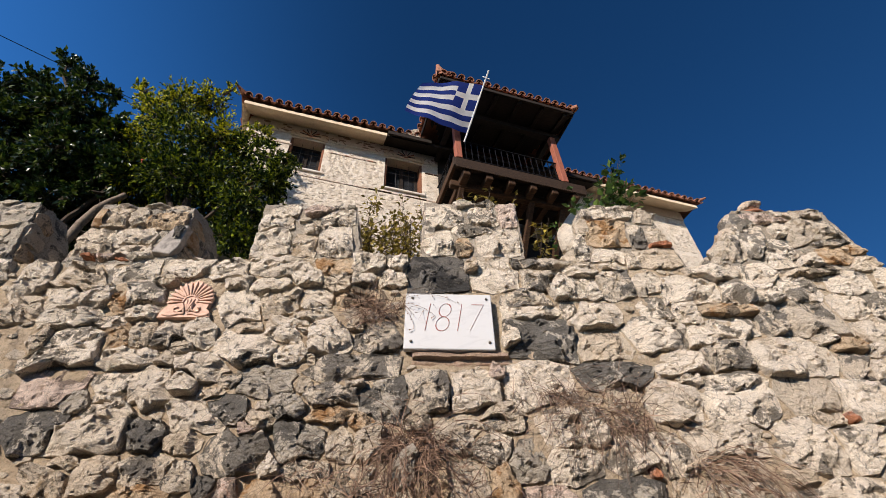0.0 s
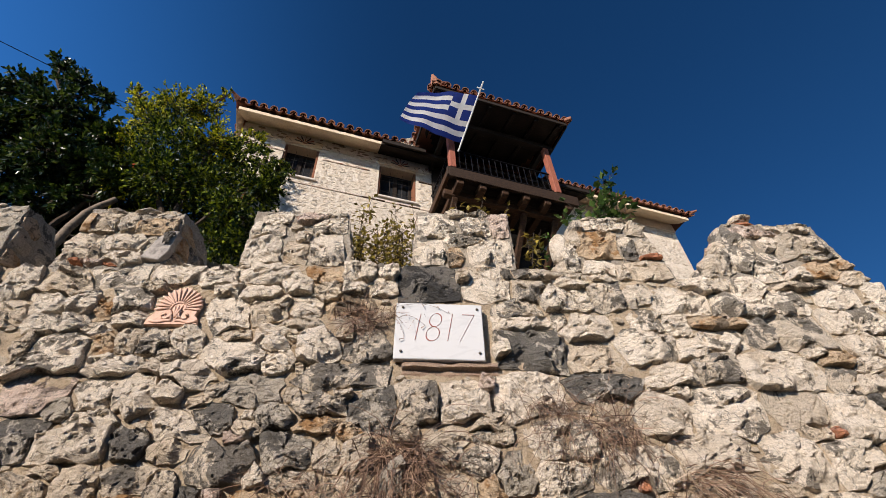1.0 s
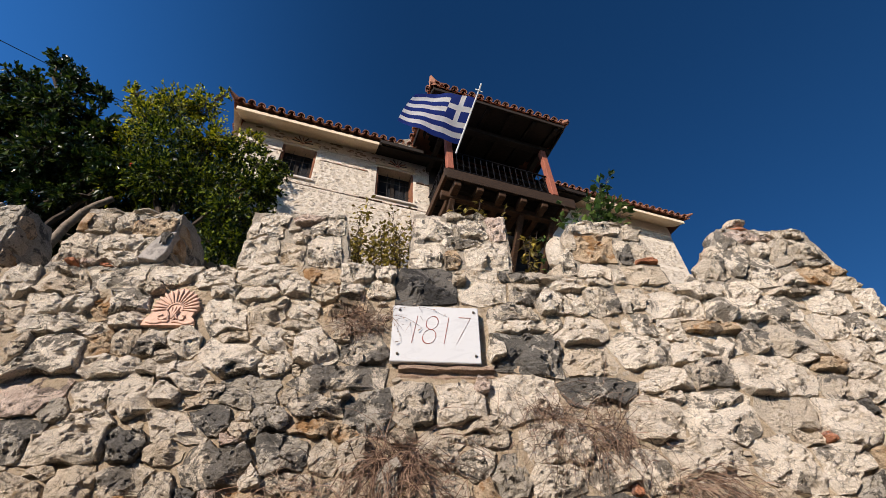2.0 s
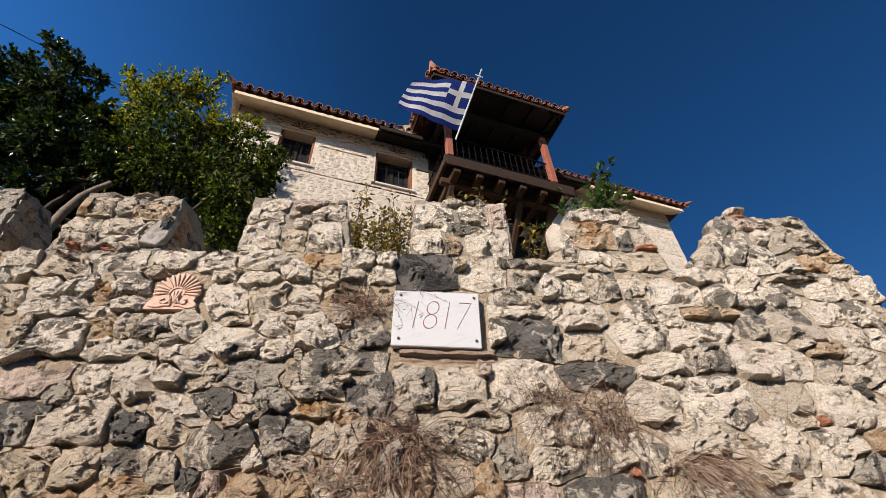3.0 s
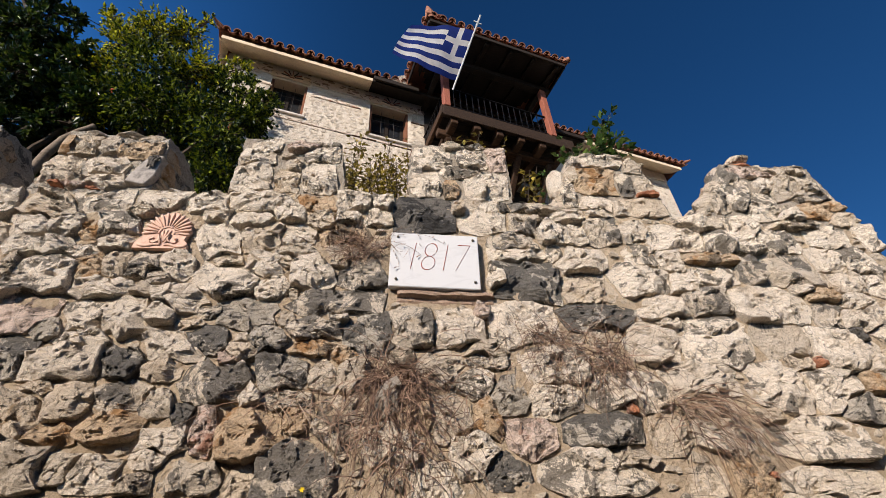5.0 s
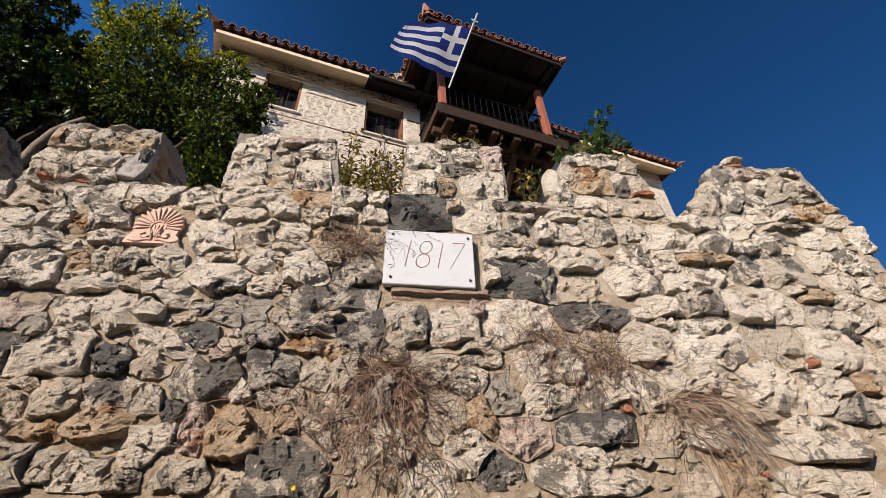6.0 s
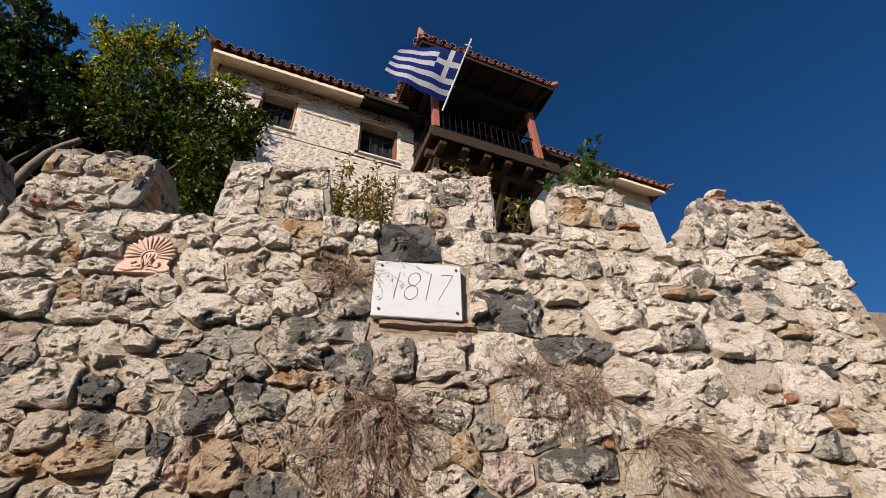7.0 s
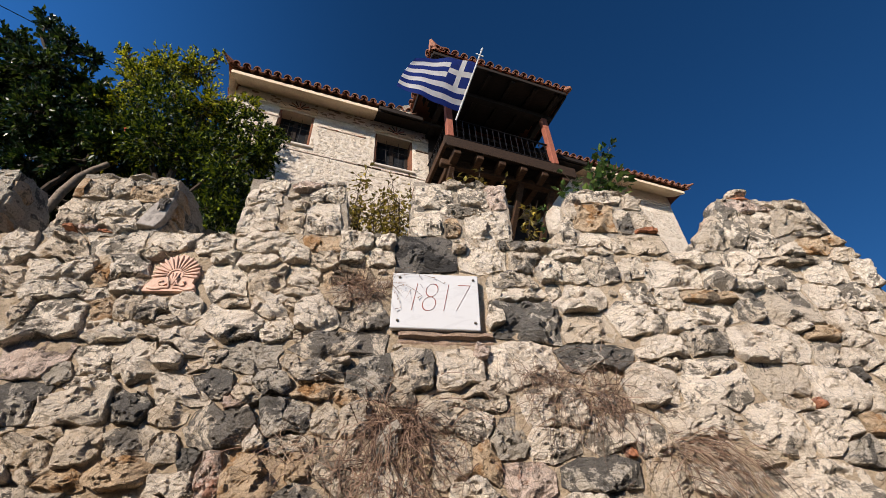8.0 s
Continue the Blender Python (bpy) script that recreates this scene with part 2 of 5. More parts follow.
def foliage(name, a, b, dry, dry_from, bright_from=0.45, gloss=0.2, rough=0.42):
    """Leaves: most of them deep green, a random share painted bright like sunlit ones, a few dry, a little light coming
    through.
    """
    n = Nodes(name, rough)
    n.b.inputs["Specular IOR Level"].default_value = gloss
    c = n.mix(n.step(n.island, bright_from, 1.0), a, b)
    c = n.mix(n.step(n.noise(1.6, 4, 0.6), dry_from, dry_from + 0.12), c, dry)
    tr = n.t.nodes.new("ShaderNodeBsdfTranslucent")
    n.link(c, tr.inputs["Color"])
    ms = n.t.nodes.new("ShaderNodeMixShader")
    ms.inputs[0].default_value = 0.25
    out = n.t.nodes["Material Output"]
    n.link(n.b.outputs[0], ms.inputs[1]).link(tr.outputs[0], ms.inputs[2]).link(ms.outputs[0], out.inputs["Surface"])
    return n.done(c)


LEAF_DARK = foliage("dark_glossy_leaf", (0.007, 0.02, 0.004), (0.085, 0.12, 0.014), (0.3, 0.17, 0.03), 0.74, 0.5, 0.35, 0.3)
# sunlit and shaded copies of the pomegranate leaf, the light put into the colour
LEAF_LIT = foliage("sunlit_green_leaf", (0.02, 0.048, 0.003), (0.6, 0.56, 0.02), (0.42, 0.3, 0.02), 0.64, 0.12)
LEAF_SHADE = foliage("shade_green_leaf", (0.008, 0.021, 0.003), (0.2, 0.24, 0.012), (0.26, 0.22, 0.03), 0.68, 0.45)
LEAF_OLIVE = foliage("olive_yellow_leaf", (0.14, 0.11, 0.02), (0.44, 0.33, 0.06), (0.3, 0.15, 0.04), 0.6)
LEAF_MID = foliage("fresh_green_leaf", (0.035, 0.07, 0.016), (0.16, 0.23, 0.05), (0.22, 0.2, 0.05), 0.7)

# ---- mesh helpers ----


def part(name, bm, material, parent=None, label="", smooth=False):
    """One bmesh as one mesh object, under a thing or a part."""
    me = bpy.data.meshes.new(name)
    bm.to_mesh(me)
    bm.free()
    for m in material if isinstance(material, (list, tuple)) else [material]:
        me.materials.append(m)
    if smooth:
        me.shade_smooth()
    ob = new(name, me)
    ob.parent = parent
    return tagged(ob, label)


def raw(name, verts, faces, material, parent=None, label="", smooth=False):
    me = bpy.data.meshes.new(name)
    me.from_pydata(verts, [], faces)
    me.materials.append(material)
    if smooth:
        me.shade_smooth()
    ob = new(name, me)
    ob.parent = parent
    return tagged(ob, label)


def box(bm, lo, hi, m=None, bevel=0.0):
    """A box between two corners, with softened edges."""
    lo, hi = Vector(lo), Vector(hi)
    mat = Matrix.LocRotScale((lo + hi) / 2, None, hi - lo)
    made = bmesh.ops.create_cube(bm, size=1, matrix=(m @ mat) if m else mat)
    if bevel:
        edges = list({e for v in made["verts"] for e in v.link_edges})
        bmesh.ops.bevel(bm, geom=edges, offset=bevel, segments=1, affect="EDGES")


def bar(bm, a, b, w, h, up=(0, 0, 1), bevel=0.006):
    """A squared timber from a to b."""
    a, b = Vector(a), Vector(b)
    x = (b - a).normalized()
    y = Vector(up).cross(x).normalized()
    m = Matrix((x, y, x.cross(y))).transposed().to_4x4()
    m.translation = (a + b) / 2
    box(bm, (-(b - a).length / 2, -w / 2, -h / 2), ((b - a).length / 2, w / 2, h / 2), m, bevel)


def tube(bm, pts, radii, sides=6):
    """A tapered round stem along points."""
    rings = []
    pts = [Vector(p) for p in pts]
    for i, p in enumerate(pts):
        d = (pts[min(i + 1, len(pts) - 1)] - pts[max(i - 1, 0)]).normalized()
        u = d.orthogonal().normalized()
        w = d.cross(u)
        r = radii[i] if isinstance(radii, (list, tuple)) else radii
        rings.append([bm.verts.new(p + r * (math.cos(k * math.tau / sides) * u + math.sin(k * math.tau / sides) * w)) for k in range(sides)])
    for a, b in zip(rings, rings[1:]):
        for k in range(sides):
            bm.faces.new((a[k], a[(k + 1) % sides], b[(k + 1) % sides], b[k]))
    for ring in (rings[0][::-1], rings[-1]):
        bm.faces.new(ring)


def root(name, m, label, category, group="", kind=""):
    ob = new(name)
    ob.matrix_world = m
    return tagged(ob, label, category, group, kind)


# ---- ground ----
BASE_X = (-7.0, -4.0, -2.0, 0.3, 1.4, 2.9, 5.4)
BASE_Z = (4.98, 5.04, 5.14, 5.22, 5.14, 5.1, 5.08)
RIGHT_END = 5.33


def base_z(x):
    return float(np.interp(x, BASE_X, BASE_Z))


def wobble(p, amp, k=3.0):
    p = Vector(p)
    return p + amp * (noise.noise_vector(p * k) + 0.5 * noise.noise_vector(p * k * 3.1))


bm = bmesh.new()
bmesh.ops.create_grid(bm, x_segments=40, y_segments=40, size=400)
for v in bm.verts:
    v.co.z = 0.02 * noise.noise(v.co * 0.2)
tagged(part("ground", bm, ASPHALT), "dark asphalt street in front of the wall", "ground", kind="structure")
bm = bmesh.new()
box(bm, (-40, 0.82, -0.5), (40, 60, 4.95), bevel=0.05)
tagged(part("ground_terrace", bm, EARTH), "dry earth terrace behind the stone wall", "ground", kind="structure")

# walls added out of view, dark grey, to block low sky light and bounce
bm = bmesh.new()
box(bm, (-40, -9.6, 0), (40, -9, 4.6), bevel=0.05)
BLOCKER_GREY = mortar("sky_blocker_grey", (0.2, 0.18, 0.155), (0.15, 0.135, 0.115), (0.1, 0.09, 0.08))
tagged(part("wall_opposite", bm, BLOCKER_GREY), "added unseen wall across the street, blocks low sky light", "wall", kind="structure")
for name, x in (("wall_east", 9.0), ("wall_west", -11.0)):
    bm = bmesh.new()
    box(bm, (x, -8.99, 0), (x + 0.6, -1.2, 5.6), bevel=0.05)
    tagged(part(name, bm, BLOCKER_GREY), "added unseen wall along the street, blocks low sky light", "wall", kind="structure")

# ---- the crenellated stone wall ----
wall = root("wall_front", pose(0, 0, 0), "rough limestone rubble wall with crenellated top", "wall", kind="structure")
MERLONS = []


def merlon(x0, x1, x2, x3, top, splay=0.0):
    """A merlon's base corners x0, x3 and top corners x1, x2; splay: how far its right flank widens towards the back."""
    MERLONS.append((x0, x1, x2, x3, top, splay))


merlon(-6.6, -6.5, -4.68, -4.6, 5.95, 0.3)
merlon(-4.0, -3.94, -2.94, -2.92, 5.93, 0.3)
merlon(-2.14, -2.13, -1.06, -0.97, 6.0)
merlon(-0.26, -0.21, 0.92, 0.9, 6.1)
merlon(1.4, 1.78, 2.62, 2.82, 6.07)
merlon(3.2, 3.85, 5.1, 5.32, 6.1)


def patch(verts, faces, p00, p10, p11, p01, step, amp):
    """A rough sheet between four corners."""
    p00, p10, p11, p01 = (Vector(p) for p in (p00, p10, p11, p01))
    nu = max(2, int(max((p10 - p00).length, (p11 - p01).length) / step))
    nv = max(2, int(max((p01 - p00).length, (p11 - p10).length) / step))
    first = len(verts)
    for j in range(nv + 1):
        for i in range(nu + 1):
            u, w = i / nu, j / nv
            p = (p00 * (1 - u) + p10 * u) * (1 - w) + (p01 * (1 - u) + p11 * u) * w
            q = wobble(p, amp, 4.0)
            verts.append(tuple(q + amp * 0.55 * noise.noise_vector(p * 27)))
    for j in range(nv):
        for i in range(nu):
            a = first + j * (nu + 1) + i
            faces.append((a, a + 1, a + nu + 2, a + nu + 1))


MORTAR_Y, BACK_Y = 0.036, 0.8
v_, f_ = [], []
patch(v_, f_, (-7, MORTAR_Y, 0), (RIGHT_END, MORTAR_Y, 0), (RIGHT_END, MORTAR_Y, 1.6), (-7, MORTAR_Y, 1.6), 0.3, 0.02)
for xa, xb in zip(BASE_X, (*BASE_X[1:-1], RIGHT_END)):
    patch(v_, f_, (xa, MORTAR_Y, 1.6), (xb, MORTAR_Y, 1.6), (xb, MORTAR_Y, base_z(xb)), (xa, MORTAR_Y, base_z(xa)), 0.034, 0.024)
    patch(v_, f_, (xa, MORTAR_Y, base_z(xa)), (xb, MORTAR_Y, base_z(xb)), (xb, BACK_Y, base_z(xb)), (xa, BACK_Y, base_z(xa)), 0.1, 0.022)
patch(v_, f_, (RIGHT_END, MORTAR_Y, 0), (RIGHT_END, 6, 0), (RIGHT_END, 6, 5.05), (RIGHT_END, MORTAR_Y, 5.05), 0.15, 0.03)
patch(v_, f_, (-7, BACK_Y + 0.01, 0), (RIGHT_END, BACK_Y + 0.01, 0), (RIGHT_END, BACK_Y + 0.01, 5.05), (-7, BACK_Y + 0.01, 5.05), 0.4, 0.02)
raw("mortar_core", v_, f_, MORTAR, wall, "sandy lime mortar between the stones")
for x0, x1, x2, x3, top, splay in MERLONS:
    v_, f_ = [], []
    a, b, c, d = ((x, 0.036, z) for x, z in ((x0 - 0.01, base_z(x0) - 0.05), (x3 + 0.01, base_z(x3) - 0.05), (x2 + 0.015, top), (x1 - 0.015, top)))
    e, g = (x3 + splay, BACK_Y, b[2]), (x2 + 0.3 * splay, 0.42, c[2])
    h, k = (x0, BACK_Y, a[2]), (x1, 0.42, d[2])
    for q in ((a, b, c, d), (b, e, g, c), (h, a, d, k), (d, c, g, k), (e, h, k, g)):
        patch(v_, f_, *q, 0.035, 0.034 if splay else 0.018)
    # splayed merlons get dark rock: the shade of their right flank as colour
    raw("merlon_core", v_, f_, ROCK["d"] if splay else GREY_MORTAR, wall, "rough stone body of a merlon, darkened to paint its flank's shade" if splay else "grey mortar body of a merlon")


def in_wall(x, z, slack=0.0):
    """Which of the points of the wall's face lie on masonry."""
    x, z = np.asarray(x), np.asarray(z)
    ok = (z < np.interp(x, BASE_X, BASE_Z) + 0.01 + slack) & (x < RIGHT_END + 0.04 - 0.06 * (z - 4.5).clip(0))
    for x0, x1, x2, x3, top, splay in MERLONS:
        w = ((z - np.interp(x, BASE_X, BASE_Z)) / (top - 5.14)).clip(0, 1)
        ok |= (x > x0 + (x1 - x0) * w - slack) & (x < x3 + (x2 - x3) * w + slack) & (z < top + 0.015 + slack) & (z > 5.0)
    return ok


STONES = []


def st(x, z, w, h, turn, tone):
    """A stone of the wall's face: its centre, width, height, lean in degrees and kind of rock."""
    STONES.append((x, z, w / 2, h / 2, radians(turn), tone))


def norm_of(s, x, z):
    """How far points lie from a stone's centre, its edge being at 1."""
    c, n = math.cos(s[4]), math.sin(s[4])
    dx, dz = x - s[0], z - s[1]
    return ((np.abs((dx * c + dz * n) / s[2])) ** 3.8 + (np.abs((dz * c - dx * n) / s[3])) ** 3.8) ** (1 / 3.8)


def outline(s, others, spokes, inside, gap, reach=1.2):
    """The radii of a stone along spokes, stopped by its neighbours, with a joint left between."""
    ang = np.linspace(0, math.tau, spokes, endpoint=False) + 0.1
    unit = norm_of((0, 0, *s[2:]), np.cos(ang), np.sin(ang))
    steps = np.linspace(0.25, reach, 40)
    r = steps[None, :] / unit[:, None]
    x, z = s[0] + r * np.cos(ang)[:, None], s[1] + r * np.sin(ang)[:, None]
    ox, oz = 0.02 * np.sin(x * 17 + z * 23 + s[0] * 9), 0.02 * np.sin(z * 19 - x * 21 + s[1] * 7)
    ok = inside(x, z)
    mine = norm_of(s, x + ox, z + oz)
    for o in others:
        ok &= norm_of(o, x + ox, z + oz) > mine
    ok &= mine < reach
    last = np.where(ok.all(1), ok.shape[1], np.argmin(ok, 1))
    rad = r[np.arange(spokes), (last - 1).clip(0)] - gap
    return ang, np.maximum(rad, 0.02)


def hewn(ang, rad, corners):
    """Straightens a stone's outline to a few corners, as broken rock has."""
    x, z = np.cos(ang) * rad, np.sin(ang) * rad
    keep = list(range(len(ang)))
    while len(keep) > corners:
        i = np.array(keep)
        p, n = np.roll(i, 1), np.roll(i, -1)
        area = np.abs((x[i] - x[p]) * (z[n] - z[p]) - (x[n] - x[p]) * (z[i] - z[p]))
        keep.pop(int(np.argmin(area)))
    out = np.array(rad)
    for a, b in zip(keep, keep[1:] + keep[:1]):
        k = a
        while k != b:
            den = math.cos(ang[k]) * (z[b] - z[a]) - math.sin(ang[k]) * (x[b] - x[a])
            if abs(den) > 1e-6:
                out[k] = min(rad[k] * 1.12, max(rad[k] * 0.8, (x[a] * z[b] - x[b] * z[a]) / den))
            k = (k + 1) % len(ang)
    return out


def facets(x, z, rng, reach, count, slope, step):
    """Height of a surface split along many small planes that meet in ridges and ledges."""
    cx, cz = rng.uniform(-1, 1, count) * reach[0], rng.uniform(-1, 1, count) * reach[1]
    near = np.argmin((x[..., None] - cx) ** 2 + 1.8 * (z[..., None] - cz) ** 2, -1)
    gx, gz, g0 = rng.normal(0, slope, count), rng.normal(0, slope, count), rng.normal(0, step, count)
    return gx[near] * (x - cx[near]) + gz[near] * (z - cz[near]) + g0[near]


def stone_mesh(s, ang, rad, rng, proud, rings, rugged=1.0, back=0.12):
    """A broken block: a ring buried in mortar, an edge, and a front of split facets. x across, y outward negative, z up."""
    size = min(s[2], s[3])
    n = len(ang)
    if n > 20:
        rad = hewn(ang, rad, int(rng.integers(6, 11)))
    rad = rad * (1 + 0.018 * rng.standard_normal(n).clip(-1.5, 1.5) * min(1, rugged))
    f = np.array(rings)[:, None]
    x, z = np.cos(ang) * rad * f, np.sin(ang) * rad * f
    h = proud + rng.uniform(-0.16, 0.1) * x + rng.uniform(-0.4, 0.06) * min(1.0, rugged) * z
    for k in range(7):
        a, slope = rng.uniform(0, math.tau), rng.uniform(0.25, 0.95) * rugged
        far = rng.uniform(0.45, 1.0) * math.hypot(math.cos(a) * s[2], math.sin(a) * s[3])
        h = np.minimum(h, proud + slope * (far - math.cos(a) * x - math.sin(a) * z))
    if n > 20:
        reach = (s[2], s[3])
        h = h + facets(x, z, rng, reach, 9, 0.15 * rugged, 0.007 * rugged) + facets(x, z, rng, reach, 30, 0.19 * rugged, 0.0025 * rugged)
    seed = Vector((s[0] * 3.7, 5.1, s[1] * 3.3))
    verts, faces = [], []
    for q in range(len(rings)):
        for i in range(n):
            dx, dz = x[q, i], z[q, i]
            if q == 0:
                y = back
            elif q == 1:
                y = 0.05
            else:
                p = Vector((dx, 0, dz)) * 9 + seed
                hh = h[q, i] + rugged * (0.014 * noise.noise(p) + 0.008 * noise.noise(p * 2.6) + 0.006 * noise.noise(p * 6))
                y = -max(hh, -0.025) * (0.8 if q == 2 and len(rings) > 5 else 1.0)
            verts.append((dx, y, dz))
    verts.append((0, float(np.mean([v[1] for v in verts[-n:]])), 0))
    for q in range(len(rings) - 1):
        for i in range(n):
            a, b = q * n + i, q * n + (i + 1) % n
            faces.append((a, b, b + n, a + n))
    last = (len(rings) - 1) * n
    faces += [(last + i, last + (i + 1) % n, len(verts) - 1) for i in range(n)]
    return verts, [g[::-1] for g in faces]



st(-4.16, 4.80, 0.30, 0.46, 3, "w"); st(-3.69, 4.79, 0.48, 0.35, 3, "t"); st(-3.25, 4.92, 0.55, 0.31, 3, "w"); st(-2.70, 4.99, 0.52, 0.28, 3, "w")
st(-2.32, 4.96, 0.42, 0.29, 3, "w"); st(-2.86, 4.81, 0.26, 0.13, 3, "t"); st(-1.77, 5.03, 0.63, 0.27, 3, "w"); st(-1.25, 5.02, 0.41, 0.25, 3, "o")
st(-0.83, 5.08, 0.38, 0.21, 3, "w"); st(-0.56, 5.15, 0.26, 0.32, 3, "w"); st(-0.09, 4.95, 0.69, 0.47, 3, "k"); st(0.28, 5.04, 0.18, 0.21, 3, "t")
st(0.54, 4.95, 0.61, 0.42, 3, "w"); st(0.77, 5.09, 0.16, 0.13, 3, "g"); st(0.99, 4.89, 0.37, 0.34, 3, "g"); st(1.17, 5.12, 0.62, 0.17, 3, "g")
st(1.27, 4.78, 0.43, 0.30, 2, "w"); st(1.55, 5.03, 0.47, 0.22, 3, "w"); st(1.57, 4.79, 0.20, 0.29, 3, "w"); st(1.87, 5.10, 0.35, 0.17, 3, "w")
st(1.87, 4.85, 0.41, 0.42, 3, "g"); st(2.28, 4.86, 0.23, 0.26, 3, "w"); st(2.12, 4.82, 0.15, 0.27, 2, "w"); st(-1.83, 4.73, 0.46, 0.23, 3, "w")
st(-1.45, 4.89, 0.32, 0.29, 3, "w"); st(-1.16, 4.78, 0.32, 0.25, 3, "t"); st(-0.90, 4.83, 0.25, 0.15, 3, "w"); st(-0.57, 4.86, 0.30, 0.23, 3, "w")
st(-1.33, 4.59, 0.37, 0.34, 2, "w"); st(-1.70, 4.58, 0.41, 0.41, 3, "t"); st(-0.94, 4.60, 0.53, 0.32, 2, "o"); st(-2.10, 4.51, 0.45, 0.42, 2, "w")
st(-2.15, 4.80, 0.27, 0.19, 3, "w"); st(-3.77, 4.57, 0.40, 0.31, 3, "w"); st(-4.01, 4.48, 0.34, 0.30, 2, "t"); st(-3.46, 4.61, 0.31, 0.29, 3, "w")
st(-3.24, 4.56, 0.20, 0.28, 2, "o"); st(-3.02, 4.60, 0.35, 0.32, 2, "w"); st(-2.96, 4.42, 0.29, 0.21, 2, "w"); st(-3.54, 4.34, 0.53, 0.21, 2, "w")
st(-3.21, 4.31, 0.34, 0.16, 2, "w"); st(-3.47, 4.03, 0.58, 0.46, 2, "w"); st(-3.09, 4.17, 0.24, 0.24, 2, "o"); st(-2.88, 4.18, 0.23, 0.29, 2, "t")
st(-2.65, 4.16, 0.27, 0.27, 2, "g"); st(-2.36, 4.19, 0.28, 0.30, 2, "w"); st(-2.90, 3.93, 0.54, 0.20, 1, "w"); st(-2.59, 3.92, 0.16, 0.19, 1, "g")
st(-2.49, 4.03, 0.19, 0.19, 1, "g"); st(-2.27, 3.86, 0.49, 0.27, 1, "w"); st(-1.91, 4.05, 0.58, 0.37, 1, "w"); st(-1.92, 4.27, 0.27, 0.15, 2, "t")
st(-1.60, 4.24, 0.46, 0.31, 2, "w"); st(-1.36, 4.41, 0.45, 0.13, 2, "g"); st(-1.44, 4.27, 0.14, 0.14, 2, "t"); st(-1.16, 4.14, 0.41, 0.37, 2, "w")
st(-0.92, 4.43, 0.34, 0.18, 2, "g"); st(-0.93, 4.27, 0.22, 0.14, 2, "t"); st(-0.71, 4.16, 0.47, 0.32, 2, "g"); st(-1.50, 3.97, 0.34, 0.27, 1, "w")
st(-1.31, 3.92, 0.13, 0.17, 1, "t"); st(-3.73, 4.10, 0.15, 0.29, 2, "t"); st(-0.99, 3.83, 0.92, 0.27, 1, "g"); st(-1.64, 3.71, 0.52, 0.31, 1, "d")
st(-1.34, 3.68, 0.20, 0.17, 1, "g"); st(-0.87, 3.67, 0.21, 0.09, 1, "w"); st(-1.10, 3.56, 0.47, 0.22, 1, "g"); st(-0.61, 3.54, 0.38, 0.42, 1, "d")
st(-1.43, 3.46, 0.34, 0.21, 1, "d"); st(-1.66, 3.47, 0.13, 0.14, 0, "w"); st(-1.63, 3.35, 0.21, 0.18, 0, "t"); st(-1.07, 3.40, 0.37, 0.16, 0, "o")
st(-0.79, 3.33, 0.26, 0.14, 0, "o"); st(-1.30, 3.16, 0.41, 0.31, 0, "d"); st(-0.96, 3.14, 0.24, 0.30, 0, "g"); st(-0.72, 3.16, 0.27, 0.28, 0, "g")
st(-1.49, 2.98, 0.15, 0.21, -0, "w"); st(-1.20, 2.95, 0.37, 0.18, -0, "g"); st(-1.75, 3.09, 0.49, 0.31, -0, "g"); st(-1.71, 3.27, 0.20, 0.10, 0, "p")
st(-2.25, 3.18, 0.33, 0.16, 0, "t"); st(-2.51, 3.23, 0.32, 0.27, 0, "d"); st(-2.95, 3.22, 0.63, 0.26, 0, "w"); st(-3.41, 3.29, 0.42, 0.35, 0, "d")
st(-3.05, 3.03, 0.29, 0.10, 0, "t"); st(-2.80, 2.93, 0.39, 0.33, -0, "t"); st(-2.46, 2.97, 0.39, 0.26, -0, "g"); st(-2.46, 2.75, 0.47, 0.21, -1, "o")
st(-2.82, 2.70, 0.34, 0.17, -1, "o"); st(-3.08, 2.85, 0.38, 0.33, -1, "t"); st(-2.16, 2.92, 0.20, 0.20, -0, "g"); st(-1.96, 2.83, 0.15, 0.17, -1, "d")
st(-1.45, 2.70, 0.51, 0.39, -1, "o"); st(-1.77, 2.71, 0.21, 0.33, -1, "p"); st(-2.02, 2.65, 0.36, 0.18, -1, "w"); st(-1.13, 2.79, 0.19, 0.21, -1, "o")
st(-0.76, 2.77, 0.41, 0.40, -1, "t"); st(-3.44, 3.68, 0.50, 0.39, 1, "p"); st(-3.18, 3.54, 0.26, 0.20, 1, "d"); st(-2.94, 3.64, 0.34, 0.30, 1, "w")
st(-2.64, 3.67, 0.40, 0.41, 1, "w"); st(-2.88, 3.45, 0.41, 0.15, 1, "w"); st(-2.37, 3.71, 0.22, 0.23, 1, "w"); st(-2.18, 3.39, 0.46, 0.25, 0, "w")
st(-1.95, 3.47, 0.35, 0.25, 0, "d"); st(-2.11, 3.59, 0.20, 0.12, 1, "t"); st(-1.98, 3.71, 0.17, 0.16, 1, "g"); st(0.90, 4.16, 0.72, 0.52, 2, "d")
st(0.62, 4.15, 0.22, 0.29, 2, "w"); st(1.51, 4.07, 0.55, 0.30, 1, "t"); st(1.50, 4.42, 0.57, 0.30, 2, "w"); st(0.83, 4.62, 0.48, 0.23, 2, "g")
st(0.84, 4.43, 0.59, 0.20, 2, "w"); st(1.28, 4.48, 0.19, 0.22, 2, "w"); st(2.15, 4.19, 0.64, 0.36, 2, "w"); st(-0.21, 3.60, 0.40, 0.36, 1, "g")
